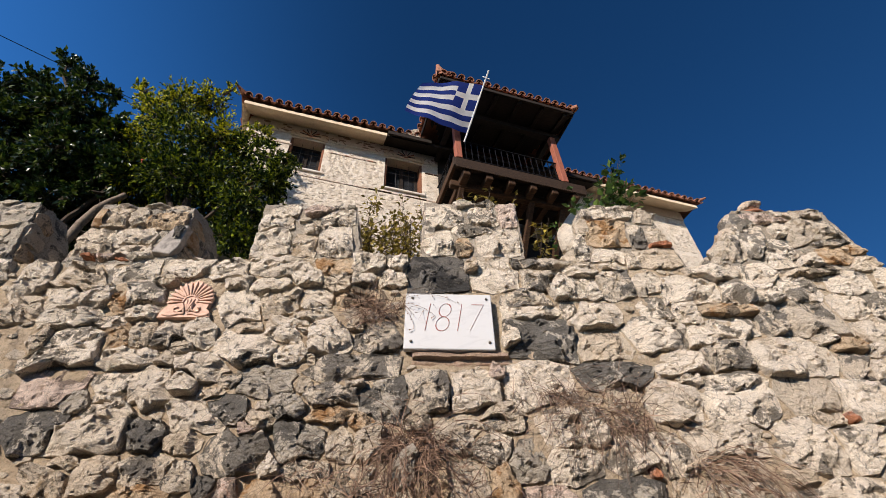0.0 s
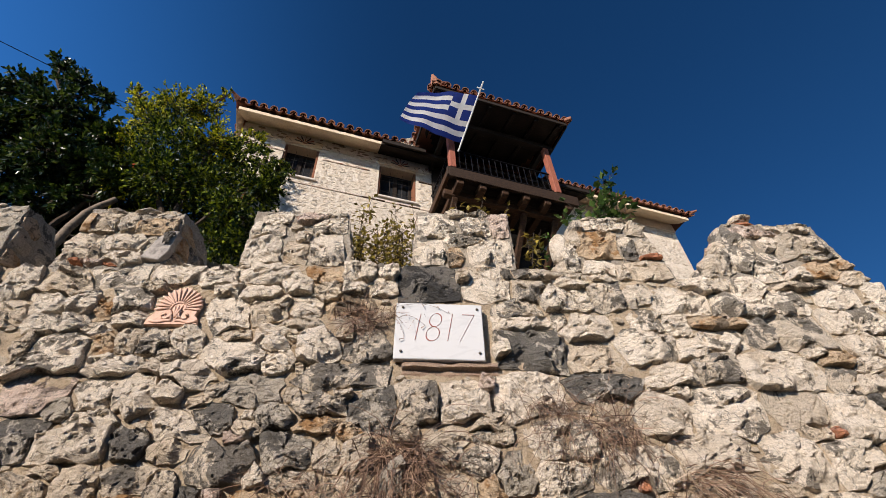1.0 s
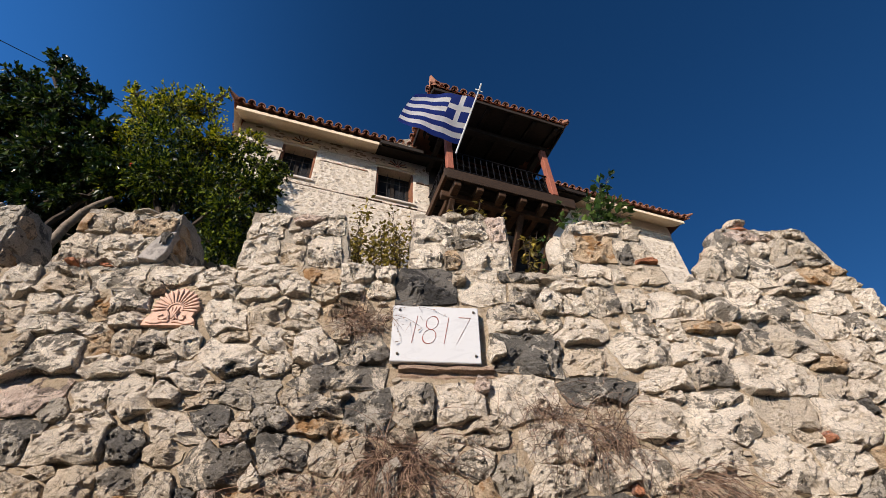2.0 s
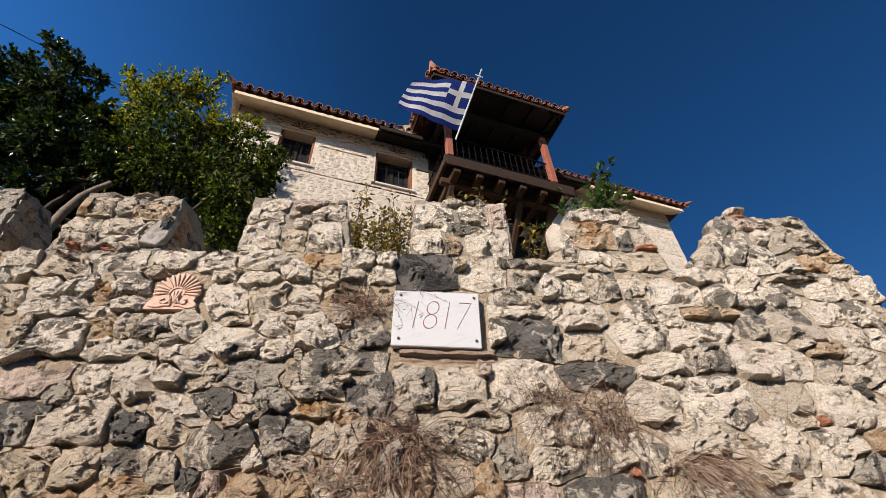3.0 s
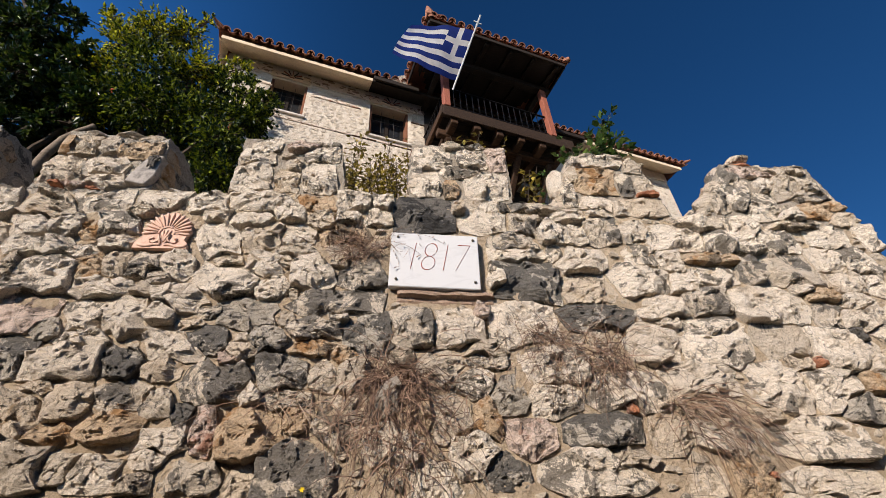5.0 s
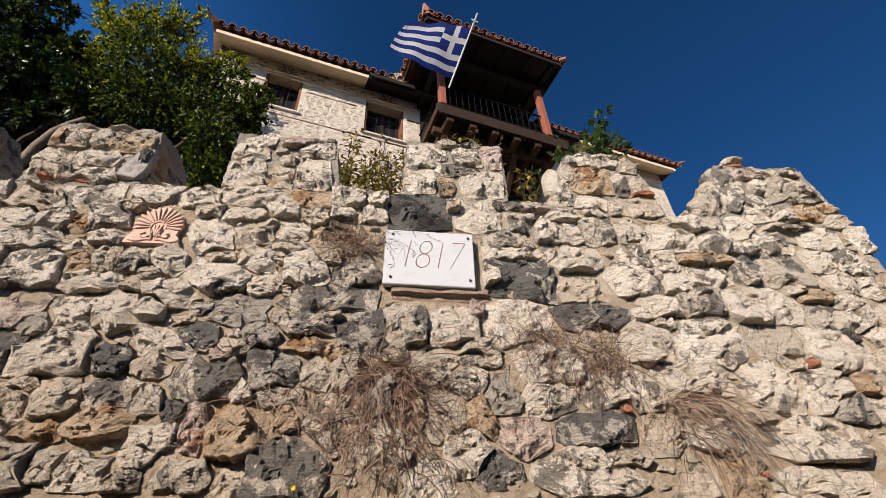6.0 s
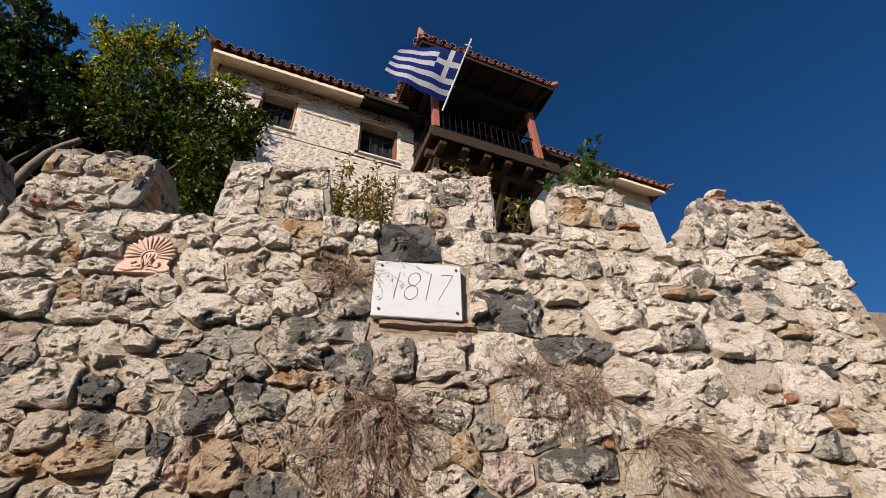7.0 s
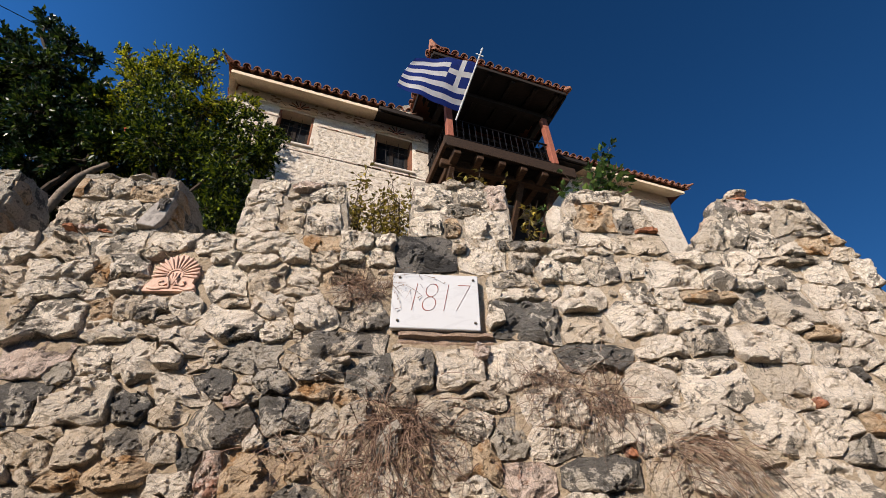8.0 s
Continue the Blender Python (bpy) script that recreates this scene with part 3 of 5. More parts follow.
st(0.19, 3.60, 0.51, 0.36, 1, "w"); st(0.42, 3.77, 0.14, 0.17, 1, "p"); st(0.78, 3.66, 0.66, 0.43, 1, "w"); st(1.57, 3.74, 0.76, 0.25, 1, "d")
st(2.08, 3.79, 0.20, 0.16, 1, "w"); st(1.52, 3.53, 0.24, 0.23, 1, "t"); st(2.04, 3.51, 0.52, 0.42, 1, "w"); st(2.64, 3.53, 0.73, 0.51, 1, "w")
st(0.41, 3.41, 0.37, 0.15, 0, "g"); st(0.42, 3.28, 0.33, 0.14, 0, "g"); st(0.01, 3.20, 0.37, 0.33, 0, "g"); st(0.90, 3.26, 0.34, 0.36, 0, "w")
st(1.21, 3.23, 0.24, 0.33, 0, "w"); st(0.96, 2.95, 0.48, 0.29, -0, "w"); st(0.59, 2.99, 0.38, 0.31, -0, "d"); st(0.38, 2.79, 0.21, 0.34, -1, "o")
st(0.08, 2.82, 0.30, 0.40, -0, "g"); st(-0.22, 2.85, 0.27, 0.34, -0, "o"); st(-0.43, 2.96, 0.21, 0.27, -0, "d"); st(-0.32, 3.31, 0.22, 0.14, 0, "t")
st(1.62, 3.02, 0.68, 0.33, -0, "w"); st(2.35, 3.11, 0.64, 0.31, 0, "w"); st(2.38, 2.90, 0.48, 0.18, -0, "g"); st(1.33, 2.70, 0.57, 0.25, -1, "d")
st(0.72, 2.64, 0.36, 0.31, -1, "p"); st(1.50, 2.48, 0.39, 0.14, -1, "g"); st(1.91, 2.65, 0.32, 0.31, -1, "t"); st(2.38, 2.64, 0.46, 0.28, -1, "w")
st(3.24, 2.61, 0.91, 0.32, -1, "w"); st(2.90, 2.81, 0.25, 0.15, -0, "t"); st(3.15, 3.07, 0.60, 0.45, -0, "w"); st(3.67, 3.04, 0.58, 0.40, -0, "w")
st(3.84, 2.90, 0.42, 0.29, -0, "d"); st(3.64, 3.30, 0.12, 0.10, 0, "b"); st(3.45, 3.29, 0.29, 0.15, 0, "t"); st(3.99, 3.44, 0.69, 0.41, 0, "w")
st(3.38, 3.52, 0.59, 0.36, 1, "g"); st(4.26, 3.60, 0.17, 0.17, 1, "d"); st(4.37, 3.77, 0.41, 0.21, 1, "w"); st(4.08, 3.81, 0.34, 0.29, 1, "g")
st(3.49, 3.95, 0.82, 0.39, 1, "w"); st(4.14, 4.07, 0.43, 0.15, 1, "o"); st(3.92, 4.12, 0.30, 0.15, 2, "w"); st(4.54, 4.01, 0.42, 0.17, 1, "w")
st(4.60, 4.26, 0.44, 0.28, 2, "w"); st(3.92, 4.36, 0.68, 0.46, 2, "g"); st(3.42, 4.38, 0.31, 0.36, 2, "g"); st(2.98, 4.28, 0.51, 0.25, 2, "w")
st(3.07, 4.47, 0.70, 0.12, 2, "o"); st(2.61, 4.15, 0.41, 0.32, 2, "w"); st(2.71, 3.96, 0.52, 0.34, 1, "g"); st(2.32, 3.88, 0.43, 0.24, 1, "w")
st(2.27, 3.69, 0.35, 0.14, 1, "w"); st(2.25, 4.48, 0.39, 0.31, 2, "w"); st(2.50, 4.45, 0.33, 0.27, 2, "w"); st(2.75, 4.79, 0.68, 0.34, 2, "w")
st(3.42, 4.74, 0.69, 0.34, 2, "w"); st(3.96, 4.81, 0.51, 0.35, 2, "w"); st(3.11, 5.00, 0.63, 0.24, 3, "w"); st(3.64, 4.97, 0.51, 0.33, 3, "w")
st(4.30, 5.05, 0.79, 0.14, 3, "t"); st(4.71, 4.88, 0.53, 0.33, 2, "w"); st(4.51, 4.55, 0.45, 0.32, 2, "w"); st(4.86, 4.53, 0.41, 0.40, 2, "w")
st(5.32, 4.94, 0.39, 0.41, 2, "w"); st(4.91, 4.24, 0.24, 0.30, 2, "w"); st(4.60, 3.82, 0.20, 0.22, 1, "w"); st(4.30, 3.39, 0.25, 0.35, 0, "w")
st(4.10, 3.09, 0.24, 0.21, 0, "o"); st(-3.83, 5.29, 0.42, 0.45, 4, "t"); st(-3.71, 5.71, 0.33, 0.32, 4, "t"); st(-3.49, 5.72, 0.24, 0.27, 5, "g")
st(-3.12, 5.67, 0.55, 0.29, 4, "o"); st(-3.41, 5.44, 0.40, 0.24, 4, "w"); st(-3.35, 5.18, 0.34, 0.22, 4, "w"); st(-3.62, 5.12, 0.37, 0.07, 3, "p")
st(-1.87, 5.88, 0.33, 0.23, 5, "w"); st(-1.48, 5.89, 0.40, 0.16, 4, "p"); st(-2.00, 5.66, 0.48, 0.20, 4, "w"); st(-1.23, 5.77, 0.40, 0.25, 4, "w")
st(-1.97, 5.36, 0.42, 0.46, 4, "w"); st(-1.58, 5.34, 0.25, 0.39, 4, "t"); st(-1.23, 5.41, 0.36, 0.49, 4, "w"); st(-1.54, 5.59, 0.19, 0.20, 4, "w")
st(-0.01, 5.83, 0.47, 0.42, 4, "w"); st(0.49, 5.84, 0.35, 0.36, 4, "w"); st(0.80, 5.91, 0.26, 0.47, 4, "p"); st(0.57, 6.13, 0.40, 0.15, 5, "w")
st(0.32, 5.61, 0.53, 0.21, 4, "w"); st(-0.05, 5.43, 0.41, 0.42, 4, "w"); st(0.20, 5.36, 0.21, 0.32, 4, "o"); st(0.65, 5.43, 0.53, 0.44, 4, "w")
st(0.24, 6.06, 0.24, 0.13, 4, "g"); st(1.97, 5.64, 0.62, 0.51, 4, "o"); st(2.15, 5.97, 0.74, 0.21, 4, "w"); st(2.65, 5.94, 0.49, 0.28, 4, "g")
st(2.36, 5.58, 0.24, 0.37, 4, "g"); st(2.63, 5.60, 0.33, 0.28, 4, "g"); st(1.87, 5.23, 0.45, 0.32, 3, "w"); st(2.63, 5.43, 0.47, 0.08, 3, "b")
st(2.49, 5.23, 0.49, 0.27, 3, "t"); st(2.17, 5.17, 0.16, 0.18, 3, "w"); st(1.59, 5.49, 0.19, 0.81, 4, "w"); st(4.23, 5.95, 0.67, 0.22, 4, "p")
st(4.83, 6.05, 0.40, 0.20, 4, "g"); st(4.67, 5.69, 0.80, 0.48, 4, "g"); st(3.81, 5.58, 0.49, 0.64, 3, "w"); st(4.05, 5.34, 0.48, 0.50, 3, "w")
st(3.50, 5.50, 0.25, 0.57, 3, "g"); st(4.29, 5.72, 0.26, 0.27, 3, "w"); st(4.34, 5.18, 0.40, 0.20, 3, "w"); st(4.76, 5.30, 0.50, 0.25, 3, "o")
st(4.85, 5.52, 0.69, 0.14, 3, "g"); st(5.13, 5.18, 0.42, 0.19, 3, "t"); st(-2.90, 2.49, 0.34, 0.31, -1, "g"); st(-2.67, 2.47, 0.25, 0.20, -1, "g")
st(-2.44, 2.43, 0.33, 0.22, -1, "w"); st(-1.78, 2.40, 0.36, 0.20, -1, "g"); st(-2.10, 2.52, 0.21, 0.13, -1, "w"); st(-1.10, 2.43, 0.56, 0.39, -1, "g")
st(0.48, 2.40, 0.32, 0.25, -1, "d"); st(1.20, 2.37, 0.78, 0.30, -1, "w"); st(3.18, 2.27, 0.91, 0.21, -1, "w"); st(-2.15, 2.36, 0.22, 0.14, -1, "t")
st(-1.44, 2.37, 0.23, 0.22, -1, "t")

# brick chips in the joints, slabs on the broken end of the wall
st(1.64, 2.87, 0.13, 0.10, 5, "b"); st(2.67, 2.33, 0.10, 0.07, 0, "b"); st(-3.75, 5.10, 0.22, 0.05, 2, "b"); st(-3.43, 5.09, 0.18, 0.05, -3, "b")
st(2.41, 2.47, 0.10, 0.09, 8, "o"); st(4.86, 5.76, 0.52, 0.34, -6, "g"); st(5.08, 5.42, 0.40, 0.17, 2, "o"); st(4.4, 6.0, 0.4, 0.14, 2, "w")

PLAQUE = (0.0, 4.29, 0.47, 0.38, 0, "")
RELIEF = (-2.54, 4.6, 0.25, 0.25, 0, "")
SLAB = (-3.02, 5.37, 0.14, 0.22, 0, "")
HELD = [PLAQUE, RELIEF, SLAB]
rng = np.random.default_rng(11)
# beyond the stones told apart above, the coursing goes on to the wall's ends and foot
for z in np.arange(0.2, 5.1, 0.26):
    for x in np.arange(-6.9, 5.3, 0.36):
        px, pz = x + rng.uniform(-0.12, 0.12), z + rng.uniform(-0.06, 0.06)
        near = [o for o in STONES + HELD if abs(o[0] - px) < 1 and abs(o[1] - pz) < 1]
        if in_wall(px, pz) and all(norm_of(o, px, pz) > 1.5 for o in near):
            STONES.append((px, pz, rng.uniform(0.16, 0.26), rng.uniform(0.1, 0.17), rng.uniform(-0.1, 0.1), rng.choice(list("wwwwttgo"))))
for x in np.arange(-6.4, -4.9, 0.4):
    STONES.append((x + 0.1, 5.3, 0.2, 0.14, 0.02, "t"))
    STONES.append((x, 5.64, 0.2, 0.16, -0.03, "g"))
BIG = len(STONES)
for _ in range(16000):
    px, pz = rng.uniform(-5.2, 5.3), rng.uniform(1.9, 6.15)
    if not in_wall(px, pz, -0.03):
        continue
    a = rng.uniform(0.035, 0.085)
    if all(norm_of(o, px, pz) > 1.08 + 0.75 * a / min(o[2], o[3]) for o in STONES + HELD if abs(o[0] - px) < 0.7 and abs(o[1] - pz) < 0.6):
        STONES.append((px, pz, a * rng.uniform(1.0, 1.9), a * 0.8, rng.uniform(-0.4, 0.4), "fill"))
fv, ff, lv, lf = [], [], [], []
RINGS = (1.0, 1.0, 0.985, 0.95, 0.89, 0.82, 0.74, 0.66, 0.57, 0.48, 0.38, 0.27, 0.15)
for i, s in enumerate(STONES):
    near = [o for o in STONES + HELD if o is not s and abs(o[0] - s[0]) < 0.95 and abs(o[1] - s[1]) < 0.85]
    small = s[5] == "fill"
    ang, rad = outline(s, near, 12 if small else 46, in_wall, 0.004 if small else 0.009 if s[1] > 5.25 else 0.005, 1.12 if small else 1.0 if s[5] == "b" else 1.16 if s[1] > 5.25 else 1.28)
    size = min(s[2], s[3])
    if small:
        verts, faces = stone_mesh(s, ang, rad, rng, rng.uniform(-0.03, 0.005), (1.0, 1.0, 0.75, 0.4), 0.6)
        k = len(fv)
        fv += [(x + s[0], y, z + s[1]) for x, y, z in verts]
        ff += [tuple(q + k for q in f) for f in faces]
        continue
    proud = {"w": 0.02, "g": 0.015, "d": 0.02}.get(s[5], 0.012) + rng.uniform(-0.02, 0.06)
    if s[1] > 5.25:
        proud = rng.uniform(0.002, 0.035)
    verts, faces = stone_mesh(s, ang, rad, rng, proud, RINGS)
    if s[1] < 1.9 or not -5.3 < s[0] < 5.5:
        k = len(lv)
        lv += [(x + s[0], y, z + s[1]) for x, y, z in verts]
        lf += [tuple(q + k for q in f) for f in faces]
    else:
        ob = raw("stone", verts, faces, ROCK[s[5]], wall)
        ob.location = (s[0], 0, s[1])
tagged(raw("pinning_stones", fv, ff, FILL_ROCK, wall, "small pinning stones in the joints"), kind="stuff")
tagged(raw("lower_courses", lv, lf, FILL_ROCK, wall, "limestone rubble of the unseen courses"), kind="stuff")
# stones on the shaded flanks of the merlons; splayed ones take darker rock as painted shade
for x0, x1, x2, x3, top, splay in MERLONS:
    for side, xa, xb in ((1, x3, x2), (-1, x0, x1)):
        seeds = [(dy, zz, rng.uniform(0.12, 0.19), rng.uniform(0.09, 0.14), rng.uniform(-0.1, 0.1), "")
                 for zz in (5.24, 5.47, 5.7, 5.92) if zz < top - 0.08 for dy in (0.16, 0.46) if dy < 0.6 - 0.45 * (zz - 5.2)]
        for s in seeds:
            ang, rad = outline(s, [o for o in seeds if o is not s], 16, lambda x, z: (x > 0.03) & (z < top) & (x < 0.72 - 0.38 * (z - 5.2)), 0.012, 1.25)
            verts, faces = stone_mesh(s, ang, rad, rng, 0.03, (1.0, 1.0, 0.9, 0.65, 0.35))
            w = (s[1] - 5.14) / (top - 5.14)
            ob = raw("stone", verts, faces, ROCK[rng.choice(list("godo" if splay else "wtgg"))], wall)
            out = splay * s[0] / BACK_Y * (1 - 0.5 * w) if side > 0 else 0.0
            ob.matrix_local = Matrix.Translation((xa + (xb - xa) * w + out, s[0], s[1])) @ pose(0, 0, 0, 0, 0, 90 * side - (math.degrees(math.atan(splay * 0.9)) if side > 0 else 0))
            if side < 0:
                ob.location.y = s[0]



def lump(x, y, z, sx, sy, sz, tone, turn=0):
    """A loose block bedded on a merlon: a split, faceted lump."""
    bm = bmesh.new()
    bmesh.ops.create_icosphere(bm, subdivisions=3, radius=1)
    cuts = [(rand_unit(), rng.uniform(0.55, 0.85)) for _ in range(9)]
    for v in bm.verts:
        p = v.co.normalized()
        far = min([1.0] + [c / max(0.05, p.dot(n)) for n, c in cuts])
        q = p * far
        q += 0.07 * noise.noise_vector(p * 2.5 + Vector((x, y, z))) + 0.04 * noise.noise_vector(p * 7 + Vector((z, x, y)))
        v.co = (q.x * sx, q.y * sy, q.z * sz)
    ob = part("stone", bm, ROCK[tone], wall)
    ob.matrix_local = pose(x, y, z, 0, 0, turn)


def rand_unit():
    return Vector(rng.standard_normal(3)).normalized()


lump(4.2, 0.1, 6.24, 0.15, 0.14, 0.1, "t")
lump(4.2, 0.16, 6.13, 0.36, 0.2, 0.08, "b")
lump(5.0, 0.16, 6.12, 0.2, 0.16, 0.1, "g")
lump(3.42, 0.16, 5.45, 0.17, 0.16, 0.16, "g")
lump(3.0, 0.14, 5.12, 0.16, 0.14, 0.09, "w")
lump(2.72, 0.16, 5.14, 0.14, 0.14, 0.07, "w")
lump(5.14, 0.16, 5.55, 0.14, 0.18, 0.14, "t")
lump(5.22, 0.16, 5.05, 0.14, 0.2, 0.14, "w")
lump(0.82, 0.14, 5.98, 0.14, 0.14, 0.16, "p")
lump(0.5, 0.14, 6.09, 0.2, 0.14, 0.05, "w")
lump(0.15, 0.16, 6.09, 0.16, 0.14, 0.04, "g")
lump(-3.14, 0.16, 5.93, 0.18, 0.18, 0.05, "t")
lump(-3.4, 0.16, 5.93, 0.24, 0.2, 0.045, "g")
lump(-3.75, 0.16, 5.91, 0.2, 0.18, 0.07, "t")
lump(-1.75, 0.16, 5.99, 0.26, 0.16, 0.06, "w")
lump(-1.25, 0.16, 5.98, 0.22, 0.16, 0.06, "w")
lump(1.95, 0.16, 6.06, 0.26, 0.2, 0.05, "w")
lump(2.4, 0.16, 6.06, 0.24, 0.2, 0.05, "g")
lump(1.55, 0.14, 5.6, 0.12, 0.14, 0.3, "w", 15)
lump(-5.0, 0.2, 5.93, 0.27, 0.2, 0.05, "t")

# ---- plaque, relief and slab set in the wall ----
plaque = root("marble_plaque", pose(-0.011, -0.062, 4.303, 0, 1.6, -1.0), "white marble plaque with red engraved year on the wall", "plaque")
bm = bmesh.new()
box(bm, (-0.438, 0, -0.322), (0.438, 0.07, 0.322), bevel=0.007)
part("slab", bm, MARBLE, plaque)
text = bpy.data.curves.new("year", "FONT")
text.body, text.size, text.shear, text.offset, text.space_character, text.extrude = "1817", 0.37, 0.24, -0.0152, 0.84, 0.002
text.align_x, text.align_y = "CENTER", "CENTER"
holder = new("year", text)
year_mesh = bpy.data.meshes.new_from_object(holder)
bpy.data.objects.remove(holder)
year_mesh.materials.clear()
year_mesh.materials.append(RED_PAINT)
year = new("engraved_year", year_mesh)
year.parent = plaque
year.matrix_local = pose(-0.005, -0.003, 0.015, 90, 0, 0) @ Matrix.Diagonal((1.02, 1.42, 1.0, 1.0))
tagged(year, "thin red slanted digits 1817")
for x in (-0.37, 0.385):
    for z in (-0.245, 0.26):
        bm = bmesh.new()
        tube(bm, ((x, 0.0, z), (x, -0.012, z), (x, -0.02, z)), (0.012, 0.014, 0.006), 8)
        part("bolt", bm, BRASS, plaque, "dull metal bolt")
LEDGE = mortar("peach_render", (0.6, 0.42, 0.3), (0.5, 0.35, 0.25), (0.4, 0.28, 0.2))
bm = bmesh.new()
box(bm, (-0.38, -0.03, 3.86), (0.56, 0.08, 3.972), bevel=0.02)
bmesh.ops.subdivide_edges(bm, edges=list(bm.edges), cuts=7, use_grid_fill=True)
for v in bm.verts:
    v.co = wobble(v.co, 0.022, 6.0)
    if v.co.z < 3.92:
        v.co.y += 0.06
tagged(part("sill_slab", bm, LEDGE), "thin pinkish stone ledge under the marble plaque", "stone ledge")

relief = root("palmette_relief", pose(-2.57, -0.012, 4.36) @ Matrix.Diagonal((0.93, 0.6, 0.95, 1.0)), "pink terracotta palmette relief set in the wall", "relief")
bm = bmesh.new()
prof = [(-0.26, -0.01), (0.25, 0.0), (0.235, 0.07), (0.2, 0.1), (0.235, 0.25), (0.17, 0.37), (0.03, 0.46), (-0.1, 0.41), (-0.18, 0.28), (-0.2, 0.13), (-0.25, 0.06)]
front = [bm.verts.new((x, -0.012, z)) for x, z in prof]
rear = [bm.verts.new((x, 0.08, z)) for x, z in prof]
bm.faces.new(front)
for i in range(len(prof)):
    j = (i + 1) % len(prof)
    bm.faces.new((front[i], rear[i], rear[j], front[j]))
part("back_plate", bm, TERRACOTTA, relief)
for k in range(15):
    a = radians(-6 + 13.7 * k)
    bm = bmesh.new()
    ca, sa = math.cos(a), math.sin(a)
    r1 = 0.235 + 0.02 * math.sin(a)
    pts = [(0.015 + ca * r, -0.018 - 0.012 * math.sin(math.pi * (r - 0.07) / (r1 - 0.07)), 0.19 + sa * r) for r in np.linspace(0.08, r1, 6)]
    tube(bm, pts, [0.005, 0.008, 0.011, 0.014, 0.017, 0.008], 6)
    part("petal", bm, TERRACOTTA, relief, smooth=True)
for sx in (-1, 1):
    bm = bmesh.new()
    spiral = [(0.01 + sx * (0.1 + (0.075 - 0.0085 * q) * math.cos(q * 0.75 + 2.2)), -0.025, 0.1 + (0.07 - 0.008 * q) * math.sin(q * 0.75 + 2.2)) for q in range(9)]
    tube(bm, [(0.01 + sx * 0.02, -0.025, 0.04)] + spiral, 0.012, 6)
    tube(bm, [(0.01 + sx * q, -0.022, 0.025 + 0.012 * math.sin(q * 30)) for q in np.linspace(0.02, 0.23, 8)], 0.014, 6)
    part("scroll", bm, TERRACOTTA, relief, smooth=True)
bm = bmesh.new()
tube(bm, [(0.015 + 0.075 * math.cos(q), -0.02, 0.17 + 0.09 * math.sin(q)) for q in np.linspace(0, math.pi, 10)], 0.011, 6)
for q in (-0.04, 0, 0.04):
    tube(bm, [(0.012, -0.022, 0.07), (0.012 + q * 0.6, -0.03, 0.15), (0.015 + q, -0.022, 0.22)], (0.012, 0.012, 0.004), 6)
part("heart", bm, TERRACOTTA, relief, smooth=True)

bm = bmesh.new()
sl = [(-0.13, -0.2), (0.06, -0.22), (0.12, -0.1), (0.14, 0.2), (0.02, 0.21), (-0.02, 0.12), (-0.06, 0.05), (-0.1, -0.08)]
front = [bm.verts.new((x, -0.03 - 0.05 * noise.noise(Vector((x * 9, 0, z * 9))), z)) for x, z in sl]
rear = [bm.verts.new((x * 1.05, 0.08, z * 1.03)) for x, z in sl]
bm.faces.new(front)
for i in range(len(sl)):
    j = (i + 1) % len(sl)
    bm.faces.new((front[i], rear[i], rear[j], front[j]))
bmesh.ops.bevel(bm, geom=list(bm.edges), offset=0.008, segments=1, affect="EDGES")
ob = tagged(part("stone_slab", bm, plain("smooth_grey_stone", (0.34, 0.3, 0.26), 0.85, 0, 0.45, 12)), "smooth grey carved stone fragment in the merlon", "stone fragment")
ob.matrix_world = pose(-3.02, -0.0, 5.37)
bm = bmesh.new()
for q in range(4):
    tube(bm, [(0.03 + 0.022 * q + 0.012 * math.sin(f * 5 + q), -0.05 - 0.012 * math.sin(f * 3), 0.0 + 0.16 * f) for f in np.linspace(0, 1, 7)], (0.006, 0.012, 0.015, 0.012, 0.015, 0.012, 0.005), 6)
tube(bm, [(0.075 + 0.045 * math.cos(f), -0.055, 0.13 + 0.035 * math.sin(f)) for f in np.linspace(0, 5.6, 12)], 0.012, 6)
part("carving", bm, ROCK["k"], ob, "dark carved ornament", smooth=True)

# ---- the house behind the wall (u along its front, v into it, z up) ----
house = root("house", pose(-4.061, 1.78, 0, 0, 0, 13.3), "two-storey pale rubble stone house with tiled roof and timber balcony", "house")
U0, U1, FV, HB, HT = 0.14, 12.08, 0.575, 4.9, 11.5
WINDOWS = ((1.10, 1.87, 9.97, 11.1), (3.30, 4.22, 9.93, 11.1))


def panel(name, mat, lo, hi, bevel=0.0, label=""):
    bm = bmesh.new()
    box(bm, lo, hi, bevel=bevel)
    return part(name, bm, mat, house, label)


marks = [U0, WINDOWS[0][0], WINDOWS[0][1], WINDOWS[1][0], WINDOWS[1][1], U1]
for i in range(5):
    if i in (1, 3):
        w = WINDOWS[i // 2]
        panel("wall", FACADE_MORTAR, (marks[i], FV, HB), (marks[i + 1], FV + 0.6, w[2]))
        panel("wall", FACADE_MORTAR, (marks[i], FV, w[3]), (marks[i + 1], FV + 0.6, HT))
    else:
        panel("wall", FACADE_MORTAR, (marks[i], FV, HB), (marks[i + 1], FV + 0.6, HT))
panel("wall", FACADE_MORTAR, (U0, FV + 0.602, HB), (U0 + 0.6, FV + 6.998, HT))
panel("wall", FACADE_MORTAR, (U1 - 0.6, FV + 0.602, HB), (U1, FV + 6.998, HT))
panel("wall", FACADE_MORTAR, (U0, FV + 7, HB), (U1, FV + 7.5, HT))
panel("inner_floor", DARK_ROOM, (U0 + 0.61, FV + 0.61, 8.6), (U1 - 0.61, FV + 6.9, 8.75))
